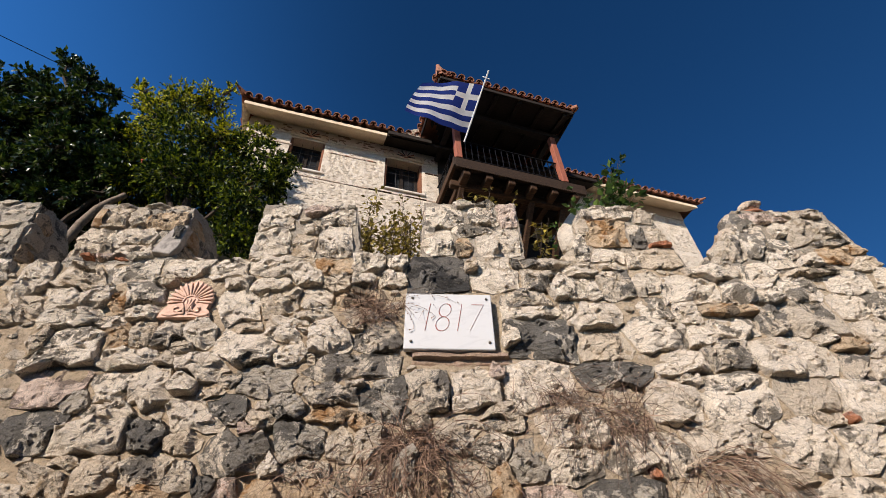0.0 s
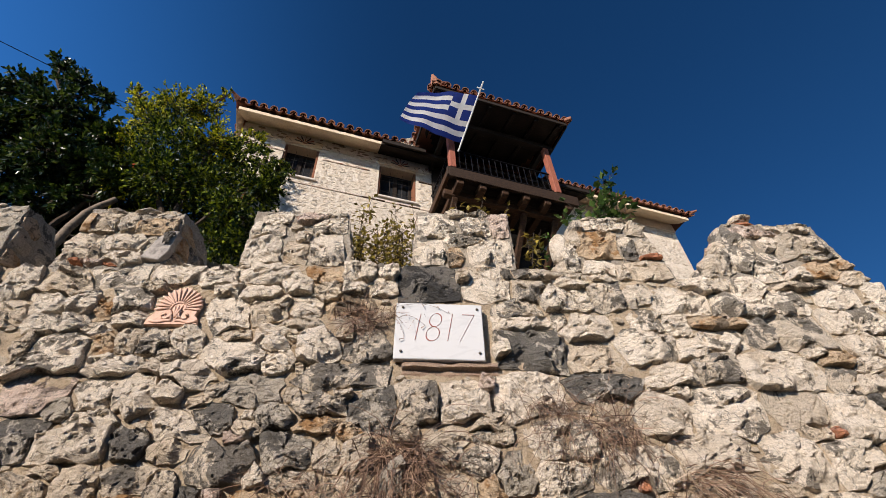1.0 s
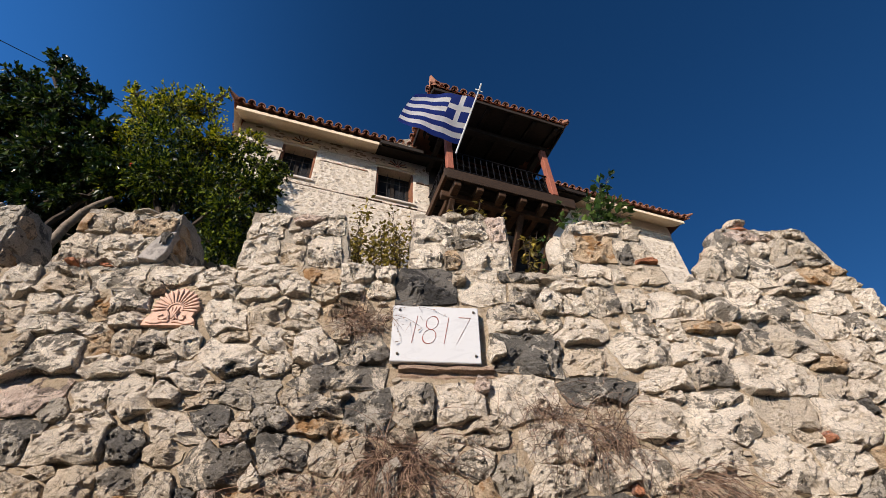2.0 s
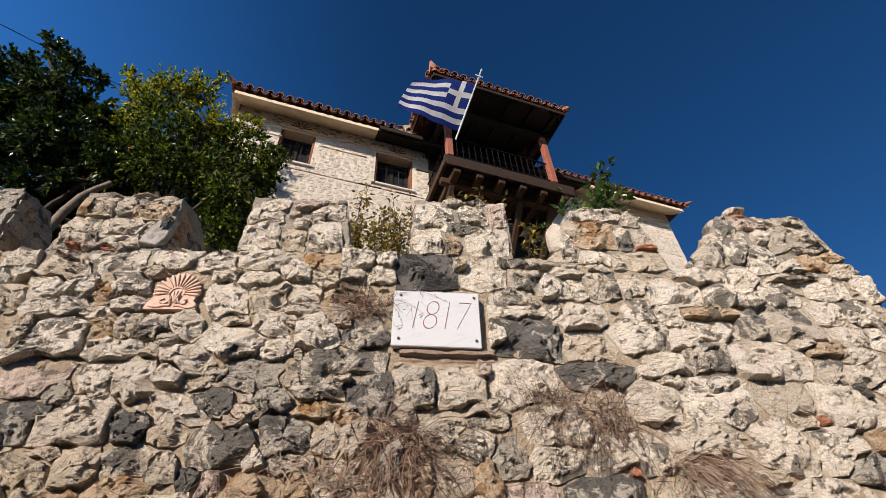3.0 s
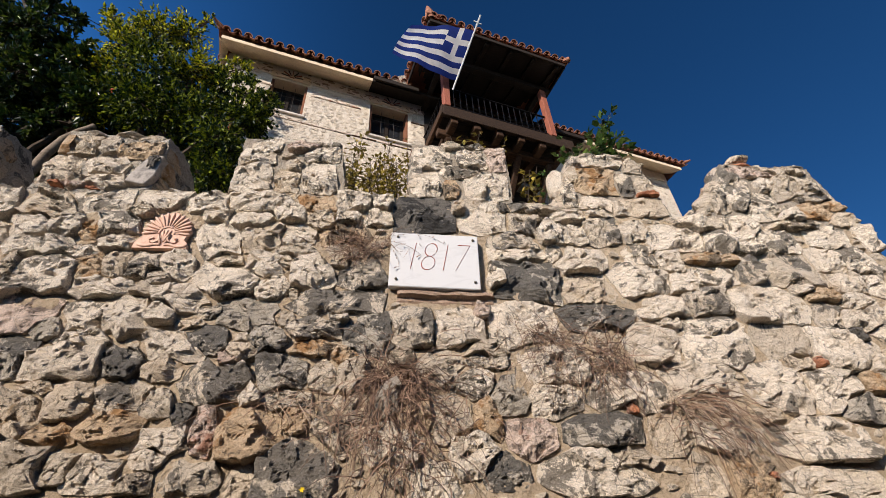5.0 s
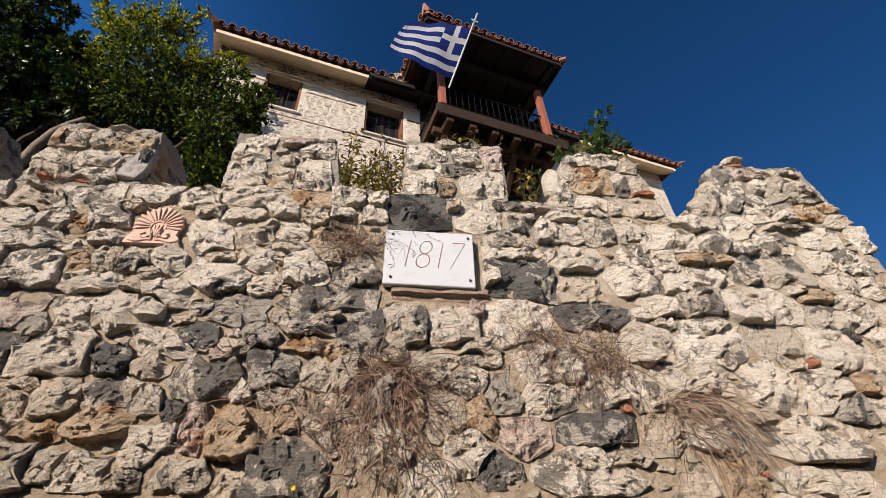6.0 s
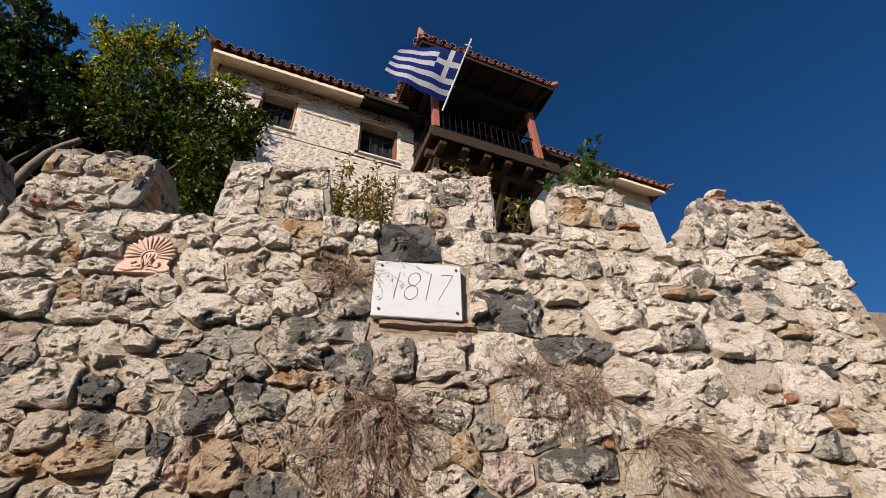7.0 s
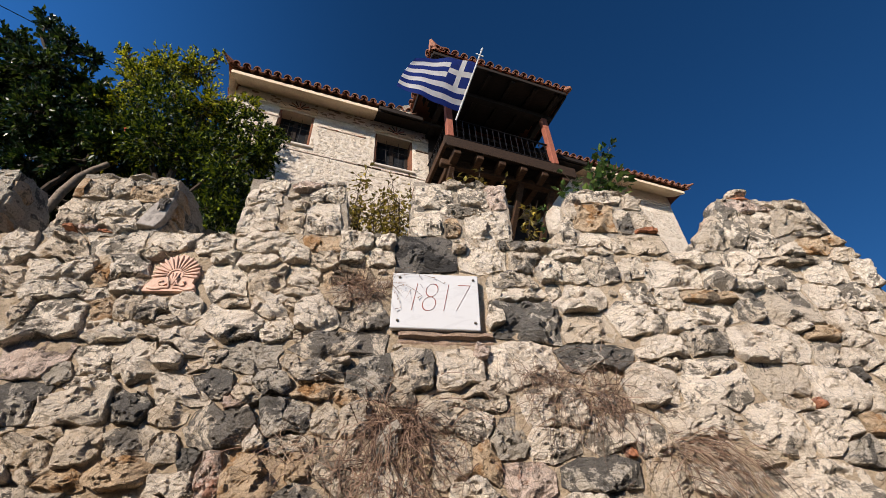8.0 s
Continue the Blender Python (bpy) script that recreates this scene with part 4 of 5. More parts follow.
panel("inner_ceiling", DARK_ROOM, (U0 + 0.61, FV + 0.61, HT - 0.12), (U1 - 0.61, FV + 6.9, HT - 0.02))

# face stones of the front
BANDS = (9.77, 10.74)
rng = np.random.default_rng(5)


def on_front(u, z):
    u, z = np.asarray(u), np.asarray(z)
    ok = (u > U0 - 0.01) & (u < U1 + 0.01) & (z < 11.1) & (z > 6.3)
    for a, b, c, d in WINDOWS:
        ok &= ~((u > a - 0.02) & (u < b + 0.02) & (z > c - 0.09) & (z < d + 0.2))
    for k in BANDS:
        ok &= np.abs(z - k) > 0.035
    return ok


seeds, z = [], 6.35
while z < 11.05:
    h = rng.uniform(0.08, 0.15)
    for lo, hi in ((U0, 5.6), (9.6, U1)):
        u = lo + rng.uniform(0, 0.1)
        while u < hi:
            w = rng.uniform(0.1, 0.27)
            seeds.append((u + w / 2, z + h / 2 + rng.uniform(-0.03, 0.03), w * 0.52, h * 0.55, rng.uniform(-0.1, 0.1), ""))
            u += w
    z += h * 0.95
v_, f_ = [], []
front_stones = 0
for s in seeds:
    if not on_front(s[0], s[1]):
        continue
    near = [o for o in seeds if o is not s and abs(o[0] - s[0]) < 0.45 and abs(o[1] - s[1]) < 0.3]
    ang, rad = outline(s, near, 12, on_front, 0.003, 1.4)
    verts, faces = stone_mesh(s, ang, rad, rng, rng.uniform(0.0, 0.006), (1.0, 1.0, 0.8, 0.45), 0.16, 0.03)
    if s[0] < 4.6 and s[1] > 9.1 and front_stones < 300:
        raw("stone", verts, faces, HOUSE_ROCK, house).location = (s[0], FV - 0.004, s[1])
        front_stones += 1
        continue
    k = len(v_)
    v_ += [(x + s[0], y + FV - 0.004, zz + s[1]) for x, y, zz in verts]
    f_ += [tuple(q + k for q in f) for f in faces]
tagged(raw("rubble_facing", v_, f_, HOUSE_ROCK, house, "whitish rubble stones of the front"), kind="stuff")
# left and right flanks: quoins
for uu, sgn in ((U0, -1), (U1, 1)):
    v_, f_ = [], []
    for z in np.arange(7, 11.3, 0.2):
        for vv in np.arange(FV + 0.15, FV + 3, 0.3):
            s = (vv + rng.uniform(-0.05, 0.05), z, 0.14, 0.09, 0, "")
            ang, rad = outline(s, [], 9, lambda x, y: x > -9, 0.0, 1.0)
            verts, faces = stone_mesh(s, ang, rad, rng, 0.015, (1.0, 1.0, 0.7), 0.6, 0.02)
            k = len(v_)
            v_ += [(uu - sgn * y, s[0] + x * sgn, s[1] + zz) for x, y, zz in verts]
            f_ += [tuple(q + k for q in f) for f in faces]
    tagged(raw("flank_facing", v_, f_, HOUSE_ROCK, house), kind="stuff")
for k in BANDS:
    u = U0
    while u < 5.2:
        w = rng.uniform(0.22, 0.34)
        if not any(a - 0.05 < u + w / 2 < b + 0.05 and c - 0.1 < k < d for a, b, c, d in WINDOWS):
            bm = bmesh.new()
            box(bm, (u, FV - 0.016 - rng.uniform(0, 0.01), k - 0.018), (u + w - 0.012, FV + 0.02, k + 0.016), bevel=0.004)
            part("brick", bm, ROCK["p"] if rng.random() < 0.6 else OLD_WOOD, house)
        u += w
# frieze under the eaves with inlaid stones and sun motifs
bm = bmesh.new()
box(bm, (U0 - 0.012, FV - 0.022, 11.12), (U1 + 0.012, FV, HT - 0.002))
part("frieze", bm, FRIEZE, house, "pale plaster frieze with dark inlays")
for i in range(46):
    u, z = rng.uniform(0.25, 5.3), rng.uniform(11.16, 11.46)
    if min(abs(u - 1.5), abs(u - 3.8)) < 0.3:
        continue
    bm = bmesh.new()
    n = 7
    w, h = rng.uniform(0.03, 0.11), rng.uniform(0.02, 0.045)
    ring = [bm.verts.new((u + w * math.cos(q * math.tau / n) * rng.uniform(0.75, 1.15), FV - 0.027, z + h * math.sin(q * math.tau / n) * rng.uniform(0.75, 1.15))) for q in range(n)]
    low = [bm.verts.new((p.co.x, FV - 0.02, p.co.z)) for p in ring]
    bm.faces.new(ring)
    for q in range(n):
        bm.faces.new((ring[q], low[q], low[(q + 1) % n], ring[(q + 1) % n]))
    part("inlay_stone", bm, BROWN_INLAY, house)
for cu in (1.5, 3.8):
    for q in range(7):
        a = radians(8 + q * 27.3)
        bm = bmesh.new()
        p0 = Vector((cu + 0.06 * math.cos(a), FV - 0.028, 11.17 + 0.05 * math.sin(a)))
        p1 = Vector((cu + 0.24 * math.cos(a), FV - 0.028, 11.17 + 0.24 * math.sin(a)))
        bar(bm, p0, p1, 0.014, 0.04, up=(0, 1, 0), bevel=0)
        part("sun_ray", bm, MOTIF_DARK if q % 2 == 0 else MOTIF_RED, house)
    bm = bmesh.new()
    box(bm, (cu - 0.05, FV - 0.036, 11.14), (cu + 0.05, FV - 0.02, 11.19), bevel=0.004)
    part("sun_heart", bm, MOTIF_RED, house)
    for q in range(5):
        for sg in (-1, 1):
            bm = bmesh.new()
            uu = cu + sg * (0.36 + q * 0.1)
            bar(bm, (uu, FV - 0.026, 11.2), (uu + 0.06, FV - 0.026, 11.27 if q % 2 else 11.14), 0.01, 0.022, up=(0, 1, 0), bevel=0)
            part("zigzag_inlay", bm, BROWN_INLAY, house)

for a, b, c, d in WINDOWS:
    win = new("window")
    win.parent = house
    bm = bmesh.new()
    box(bm, (a, FV + 0.012, d - 0.05), (b, FV + 0.3, d + 0.001), bevel=0.004)
    part("lintel", bm, PLASTER, win, "cream plastered window head")
    bm = bmesh.new()
    m = (a + b) / 2
    arch = [(a - 0.04, d + 0.18), (a - 0.04, d - 0.02)] + [(a + (b - a) * q / 8, d - 0.02 + 0.035 * math.sin(math.pi * q / 8)) for q in range(1, 8)] + [(b + 0.04, d - 0.02), (b + 0.04, d + 0.18)]
    front = [bm.verts.new((x, FV - 0.03, z)) for x, z in arch]
    rear = [bm.verts.new((x, FV + 0.01, z)) for x, z in arch]
    bm.faces.new(front)
    for i in range(len(arch)):
        j = (i + 1) % len(arch)
        bm.faces.new((front[i], rear[i], rear[j], front[j]))
    part("plaster_surround", bm, PLASTER, win)
    for x0, x1 in ((a, a + 0.05), (b - 0.05, b)):
        bm = bmesh.new()
        box(bm, (x0, FV + 0.03, c), (x1, FV + 0.34, d - 0.052), bevel=0.006)
        part("jamb", bm, FRAME_WOOD, win, "red-brown timber jamb")
    bm = bmesh.new()
    for x0, x1, z0, z1 in ((a + 0.05, a + 0.12, c, d - 0.05), (b - 0.12, b - 0.05, c, d - 0.05), (m - 0.05, m + 0.05, c + 0.07, d - 0.12), (a + 0.12, b - 0.12, c, c + 0.07), (a + 0.12, b - 0.12, d - 0.12, d - 0.05)):
        box(bm, (x0, FV + 0.26, z0), (x1, FV + 0.32, z1), bevel=0.005)
    part("casement", bm, DARK_WOOD, win)
    for x0, x1 in ((a + 0.12, m - 0.05), (m + 0.05, b - 0.12)):
        bm = bmesh.new()
        box(bm, (x0, FV + 0.29, c + 0.07), (x1, FV + 0.3, d - 0.12))
        part("pane", bm, GLASS, win)
    for q in range(2):
        bm = bmesh.new()
        x = a + (b - a) * (q + 1) / 3
        tube(bm, ((x, FV + 0.17, c), (x, FV + 0.17, d - 0.05)), 0.006, 5)
        part("grille_bar", bm, GRILLE, win)
        bm = bmesh.new()
        z = c + (d - c) * (q + 1) / 3
        tube(bm, ((a + 0.04, FV + 0.178, z), (b - 0.04, FV + 0.178, z)), 0.006, 5)
        part("grille_bar", bm, GRILLE, win)
    bm = bmesh.new()
    box(bm, (a - 0.06, FV - 0.06, c - 0.06), (b + 0.06, FV + 0.3, c), bevel=0.012)
    part("sill", bm, FRIEZE, win, "white plastered sill")

# eaves: sloping soffit, fascia, tiles
EZ = 11.18                      # underside of the eave's edge


def soffit(u0, u1, mat, name):
    bm = bmesh.new()
    vs = [bm.verts.new(p) for p in ((u0, 0.06, EZ), (u1, 0.06, EZ), (u1, FV + 0.05, HT), (u0, FV + 0.05, HT), (u0, 0.06, EZ + 0.1), (u1, 0.06, EZ + 0.1), (u1, FV + 0.05, HT + 0.1), (u0, FV + 0.05, HT + 0.1))]
    for q in ((0, 1, 2, 3), (7, 6, 5, 4), (1, 0, 4, 5), (0, 3, 7, 4), (2, 1, 5, 6)):
        bm.faces.new([vs[k] for k in q][::-1])
    return part(name, bm, mat, house)


soffit(0.02, 3.22, PLASTER, "eave_soffit")
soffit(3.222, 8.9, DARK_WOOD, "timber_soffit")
soffit(8.902, U1 + 0.12, PLASTER, "eave_soffit")
bm = bmesh.new()                # left flank soffit
vs = [bm.verts.new(p) for p in ((-0.02, 0.06, EZ), (-0.02, 7.5, EZ), (U0, 7.5, HT), (U0, FV, HT))]
bm.faces.new(vs)
part("flank_soffit", bm, PLASTER, house)
for q in ((3.24, 4.3), (7.4, 8.88)):
    bm = bmesh.new()
    bar(bm, (q[0], 0.0, EZ + 0.05), (q[1], 0.0, EZ + 0.05), 0.05, 0.12)
    part("eave_beam", bm, DARK_WOOD, house)

# roof sheets
bm = bmesh.new()
RZ = EZ + 0.16
ridge = RZ + 1.9
ra, rb, rc, rd = (-0.06, 0.0, RZ), (U1 + 0.2, 0.0, RZ), (U1 + 0.2, 8.4, RZ), (-0.06, 8.4, RZ)
r1, r2 = (3.9, 4.2, ridge), (U1 - 3.9, 4.2, ridge)
P = [bm.verts.new(p) for p in (ra, rb, rc, rd, r1, r2)]
for q in ((0, 1, 5, 4), (1, 2, 5), (2, 3, 4, 5), (3, 0, 4)):
    bm.faces.new([P[k] for k in q])
bmesh.ops.solidify(bm, geom=list(bm.faces), thickness=0.05)
part("roof", bm, TILE, house, "terracotta tiled hipped roof")


def cover_tile():
    """A half-round cover tile, mouth at the origin, running back along +v."""
    verts, faces = [], []
    n = 7
    for vv, r in ((0.0, 0.085), (0.45, 0.065)):
        for rr in (r, r - 0.016):
            verts += [(rr * math.cos(math.pi * k / n), vv, rr * 1.0 * math.sin(math.pi * k / n)) for k in range(n + 1)]
    m = n + 1
    for k in range(n):
        faces += [(k, k + 1, 2 * m + k + 1, 2 * m + k), (m + k + 1, m + k, 3 * m + k, 3 * m + k + 1), (k + 1, k, m + k, m + k + 1)]
    faces += [(0, 2 * m, 3 * m, m), (n, m + n, 3 * m + n, 2 * m + n)]
    me = bpy.data.meshes.new("tile")
    me.from_pydata(verts, [], faces)
    me.materials.append(TILE)
    return me


COVER = cover_tile()
PAN = COVER.copy()
PAN.transform(Matrix.Diagonal((1.0, 1.0, -0.75, 1)))
PAN.flip_normals()
PITCH = 0.214


def tile_row(u0, v0, u1, v1, z, turn, slope=24):
    """A course of cover and pan tiles along an eave."""
    length = math.hypot(u1 - u0, v1 - v0)
    n = max(1, round(length / PITCH))
    for i in range(n):
        f = (i + 0.5) / n
        for me, dz, df in ((COVER, 0.035, 0.0), (PAN, 0.055, 0.5 / n)):
            ob = new("tile", me)
            ob.parent = house
            j = rng.uniform(-1, 1, 4)
            ob.matrix_local = pose(u0 + (u1 - u0) * (f + df) + j[3] * 0.006, v0 + (v1 - v0) * (f + df) + 0.008 * j[0], z + dz + 0.006 * j[1], slope, 0, turn + 2.5 * j[2])


tile_row(-0.02, -0.05, 4.05, -0.05, RZ - 0.02, 0)
tile_row(7.5, -0.05, U1 + 0.22, -0.05, RZ - 0.02, 0)
tile_row(-0.08, 6.0, -0.08, 0.6, RZ - 0.02, -90)
for p, q in (((-0.2, -0.16, RZ + 0.15), (0.1, 0.14, RZ + 0.1)), ((U1 + 0.34, -0.16, RZ + 0.1), (U1 - 0.0, 0.2, RZ + 0.1))):
    bm = bmesh.new()            # hip tile with its tip at the corner
    tube(bm, (p, ((p[0] + q[0]) / 2, (p[1] + q[1]) / 2, (p[2] + q[2]) / 2 - 0.03), q), (0.02, 0.07, 0.08), 8)
    part("hip_tile", bm, TILE, house)

# ---- timber balcony ----
BV, BU0, BU1, BF = -0.86, 4.5, 7.5, 9.6
for v in np.arange(BV + 0.06, FV - 0.18, 0.19):
    panel("floor_plank", DARK_WOOD, (BU0, v, BF - 0.05), (BU1, v + 0.18, BF - 0.01), 0.004)
bm = bmesh.new()
bar(bm, (BU0 - 0.03, BV, BF - 0.13), (BU1 + 0.05, BV, BF - 0.13), 0.1, 0.26)
part("front_beam", bm, BEAM_WOOD, house, "weathered brown beam")
for u in (BU0 + 0.02, BU1 - 0.03):
    bm = bmesh.new()
    bar(bm, (u, BV + 0.052, BF - 0.1), (u, FV - 0.03, BF - 0.1), 0.07, 0.2)
    part("side_beam", bm, OLD_WOOD, house)
for u in np.linspace(BU0 + 0.25, BU1 - 0.25, 6):
    bm = bmesh.new()
    bar(bm, (u, BV - 0.02, BF - 0.36), (u, FV - 0.03, BF - 0.36), 0.15, 0.17, bevel=0.012)
    part("joist", bm, OLD_WOOD, house)
bm = bmesh.new()
n = 60
for i in range(n):
    u = BU0 + (BU1 - BU0) * (i + 0.5) / n
    w = (BU1 - BU0) / n
    tip = [(u - w * 0.48, BF - 0.26), (u + w * 0.48, BF - 0.26), (u + w * 0.48, BF - 0.31), (u + w * 0.24, BF - 0.335), (u - w * 0.24, BF - 0.335), (u - w * 0.48, BF - 0.31)]
    f = [bm.verts.new((x, BV - 0.075, z)) for x, z in tip]
    r = [bm.verts.new((x, BV - 0.05, z)) for x, z in tip]
    bm.faces.new(f)
    for k in range(6):
        bm.faces.new((f[k], r[k], r[(k + 1) % 6], f[(k + 1) % 6]))
box(bm, (BU0, BV - 0.076, BF - 0.27), (BU1, BV - 0.051, BF - 0.1), bevel=0.004)
part("scalloped_trim", bm, BEAM_WOOD, house, "scalloped timber edging")
LOW_V, LOW_Z = -0.5, 9.2
bm = bmesh.new()
bar(bm, (4.5, LOW_V, LOW_Z), (7.3, LOW_V, LOW_Z), 0.13, 0.16, bevel=0.012)
part("lower_beam", bm, OLD_WOOD, house)
for u in (4.75, 6.35, 7.1):
    bm = bmesh.new()
    bar(bm, (u, LOW_V, LOW_Z - 0.06), (u, FV + 0.02, LOW_Z - 1.35), 0.12, 0.12, up=(1, 0, 0), bevel=0.012)
    part("brace", bm, OLD_WOOD, house)
for u in (4.6, 7.08):
    bm = bmesh.new()
    bar(bm, (u, BV, BF), (u, BV, 11.25), 0.14, 0.14, up=(0, 1, 0), bevel=0.01)
    part("post", bm, RED_WOOD, house, "red-brown stained timber post")
bm = bmesh.new()
bar(bm, (4.3, BV, 11.33), (7.3, BV, 11.33), 0.14, 0.15)
part("head_beam", bm, DARK_WOOD, house)
for u in (4.6, 7.08):
    bm = bmesh.new()
    bar(bm, (u, BV + 0.08, 11.33), (u, FV, 11.33), 0.12, 0.14)
    part("tie_beam", bm, DARK_WOOD, house)
# railing
railing = new("railing")
railing.parent = house
for z, w in ((10.27, 0.045), (9.68, 0.03)):
    bm = bmesh.new()
    bar(bm, (4.68, BV, z), (7.0, BV, z), w, 0.025)
    part("rail", bm, IRON, railing)
    bm = bmesh.new()
    bar(bm, (4.6, BV + 0.08, z), (4.6, FV - 0.02, z), w, 0.025)
    part("rail", bm, IRON, railing)
    bm = bmesh.new()
    bar(bm, (7.08, BV + 0.08, z), (7.08, FV - 0.02, z), w, 0.025)
    part("rail", bm, IRON, railing)
bm = bmesh.new()
tube(bm, ((0, 0, 9.69), (0, 0, 9.85), (0, 0, 9.9), (0, 0, 9.95), (0, 0, 10.14), (0, 0, 10.18), (0, 0, 10.22), (0, 0, 10.26)), (0.009, 0.009, 0.02, 0.009, 0.009, 0.019, 0.009, 0.009), 6)
first = part("baluster", bm, IRON, railing)
spots = [(u, BV) for u in np.linspace(4.78, 6.92, 16)] + [(q, v) for q in (4.6, 7.08) for v in np.linspace(BV + 0.18, FV - 0.12, 8)]
first.location = (*spots[0], 0)
for u, v in spots[1:]:
    ob = new("baluster", first.data)
    ob.parent = railing
    ob.location = (u, v, 0)
# balcony roof: boarded underside, rafters, tiles
EB, EU0, EU1, BZ = -1.56, 4.05, 7.36, 11.42
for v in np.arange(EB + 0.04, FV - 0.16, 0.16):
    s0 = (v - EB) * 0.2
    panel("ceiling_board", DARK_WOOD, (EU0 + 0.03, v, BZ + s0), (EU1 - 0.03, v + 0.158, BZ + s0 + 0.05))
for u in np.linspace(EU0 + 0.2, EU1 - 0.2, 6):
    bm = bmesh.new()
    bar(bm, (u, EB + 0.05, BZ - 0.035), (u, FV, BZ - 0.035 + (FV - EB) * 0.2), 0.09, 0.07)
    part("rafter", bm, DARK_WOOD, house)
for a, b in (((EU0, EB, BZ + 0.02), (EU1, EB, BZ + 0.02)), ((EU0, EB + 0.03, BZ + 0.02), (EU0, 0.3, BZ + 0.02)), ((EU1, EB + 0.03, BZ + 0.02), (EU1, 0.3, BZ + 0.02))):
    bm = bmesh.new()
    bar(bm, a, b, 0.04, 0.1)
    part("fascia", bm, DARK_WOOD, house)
bm = bmesh.new()
P = [bm.verts.new(p) for p in ((EU0 - 0.05, EB - 0.05, BZ + 0.09), (EU1 + 0.05, EB - 0.05, BZ + 0.09), (EU1 + 0.05, 2.2, BZ + 0.09), (EU0 - 0.05, 2.2, BZ + 0.09), ((EU0 + EU1) / 2, 0.1, BZ + 0.85), ((EU0 + EU1) / 2, 2.4, BZ + 0.85))]
for q in ((0, 1, 4), (1, 2, 5, 4), (3, 0, 4, 5)):
    bm.faces.new([P[k] for k in q])
bmesh.ops.solidify(bm, geom=list(bm.faces), thickness=0.04)
part("balcony_roof", bm, TILE, house, "terracotta tiled balcony roof")
tile_row(EU0 - 0.04, EB - 0.08, EU1 + 0.04, EB - 0.08, BZ + 0.1, 0)
tile_row(EU0 - 0.1, 0.4, EU0 - 0.1, EB, BZ + 0.1, -90)
tile_row(EU1 + 0.1, EB, EU1 + 0.1, 0.4, BZ + 0.1, 90)
bm = bmesh.new()                # upright corner tile on the hip
tube(bm, ((EU0 + 0.03, EB + 0.04, BZ + 0.12), (EU0 + 0.0, EB, BZ + 0.3), (EU0 - 0.07, EB - 0.06, BZ + 0.44)), (0.12, 0.1, 0.03), 8)
part("corner_tile", bm, TILE, house, "upturned terracotta corner tile")
bm = bmesh.new()
tube(bm, ((EU1 + 0.08, EB - 0.14, BZ + 0.14), (EU1 - 0.1, EB + 0.1, BZ + 0.2), (EU1 - 0.5, EB + 0.5, BZ + 0.38)), (0.05, 0.1, 0.1), 8)
part("corner_tile", bm, TILE, house)
# cement fillet where the main eave meets the balcony roof
bm = bmesh.new()
P = [bm.verts.new(p) for p in ((3.55, -0.02, EZ + 0.14), (4.02, -0.02, EZ + 0.12), (4.02, -0.02, EZ + 0.5), (3.85, -0.02, EZ + 0.4), (3.55, 0.2, EZ + 0.14), (4.02, 0.2, EZ + 0.12), (4.02, 0.2, EZ + 0.5), (3.85, 0.2, EZ + 0.4))]
for q in ((0, 1, 2, 3), (7, 6, 5, 4), (0, 3, 7, 4), (3, 2, 6, 7), (1, 0, 4, 5)):
    bm.faces.new([P[k] for k in q])
part("cement_fillet", bm, GREY_MORTAR, house)
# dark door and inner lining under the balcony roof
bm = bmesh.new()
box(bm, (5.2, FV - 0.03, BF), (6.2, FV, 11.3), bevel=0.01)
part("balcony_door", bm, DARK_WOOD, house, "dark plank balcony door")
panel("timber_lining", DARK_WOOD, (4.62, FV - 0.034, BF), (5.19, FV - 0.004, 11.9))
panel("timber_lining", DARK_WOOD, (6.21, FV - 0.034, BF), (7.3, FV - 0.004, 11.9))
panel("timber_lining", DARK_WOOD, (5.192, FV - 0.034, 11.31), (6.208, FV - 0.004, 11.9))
bm = bmesh.new()
box(bm, (5.0, FV - 0.035, 6.5), (7.6, FV - 0.012, 9.2), bevel=0.01)
part("lower_door", bm, DARK_WOOD, house, "dark timber doors under the balcony")

# ---- flag ----
HM = house.matrix_world.copy()
foot, head = Vector((4.73, -0.95, 10.13)), Vector((4.96, -1.95, 11.19))
flag = root("flag", HM, "blue and white striped flag on a white pole", "flag")
bm = bmesh.new()
tube(bm, (foot, foot.lerp(head, 0.5), head - (head - foot).normalized() * 0.1), (0.02, 0.02, 0.017), 8)
part("pole", bm, WHITE_METAL, flag, "white painted pole")
bm = bmesh.new()
ax = (head - foot).normalized()
side = Vector((1, 0, -ax.x / ax.z)).normalized()
bar(bm, head - ax * 0.1, head + ax * 0.17, 0.035, 0.02, up=(0, 1, 0))
bar(bm, head - side * 0.085, head + side * 0.085, 0.034, 0.019, up=(0, 1, 0))
part("cross", bm, WHITE_METAL, flag, "white metal cross finial")


def cloth(a, b):
    """A place on the flag: a from the hoist to the fly, b from the foot to the head."""
    hoist = foot.lerp(head, 0.14 + 0.74 * b)
    fly = Vector((3.36 + 0.16 * b + 0.16 * b * b, -1.2 - 0.2 * b, 10.4 + 0.86 * b))
    p = hoist.lerp(fly, a)
    sag = math.sin(math.pi * a)
    p += Vector((0, 0.022 * math.sin(a * 8 + b * 2.2) * (0.3 + a) + 0.012 * math.sin(a * 17 - b * 3), -0.05 * sag + 0.17 * sag * b))
    if b > 0.8 and a > 0.55:
        p += Vector((0, -0.16, -0.2)) * (b - 0.8) * 2.5 * (a - 0.55)
    return p


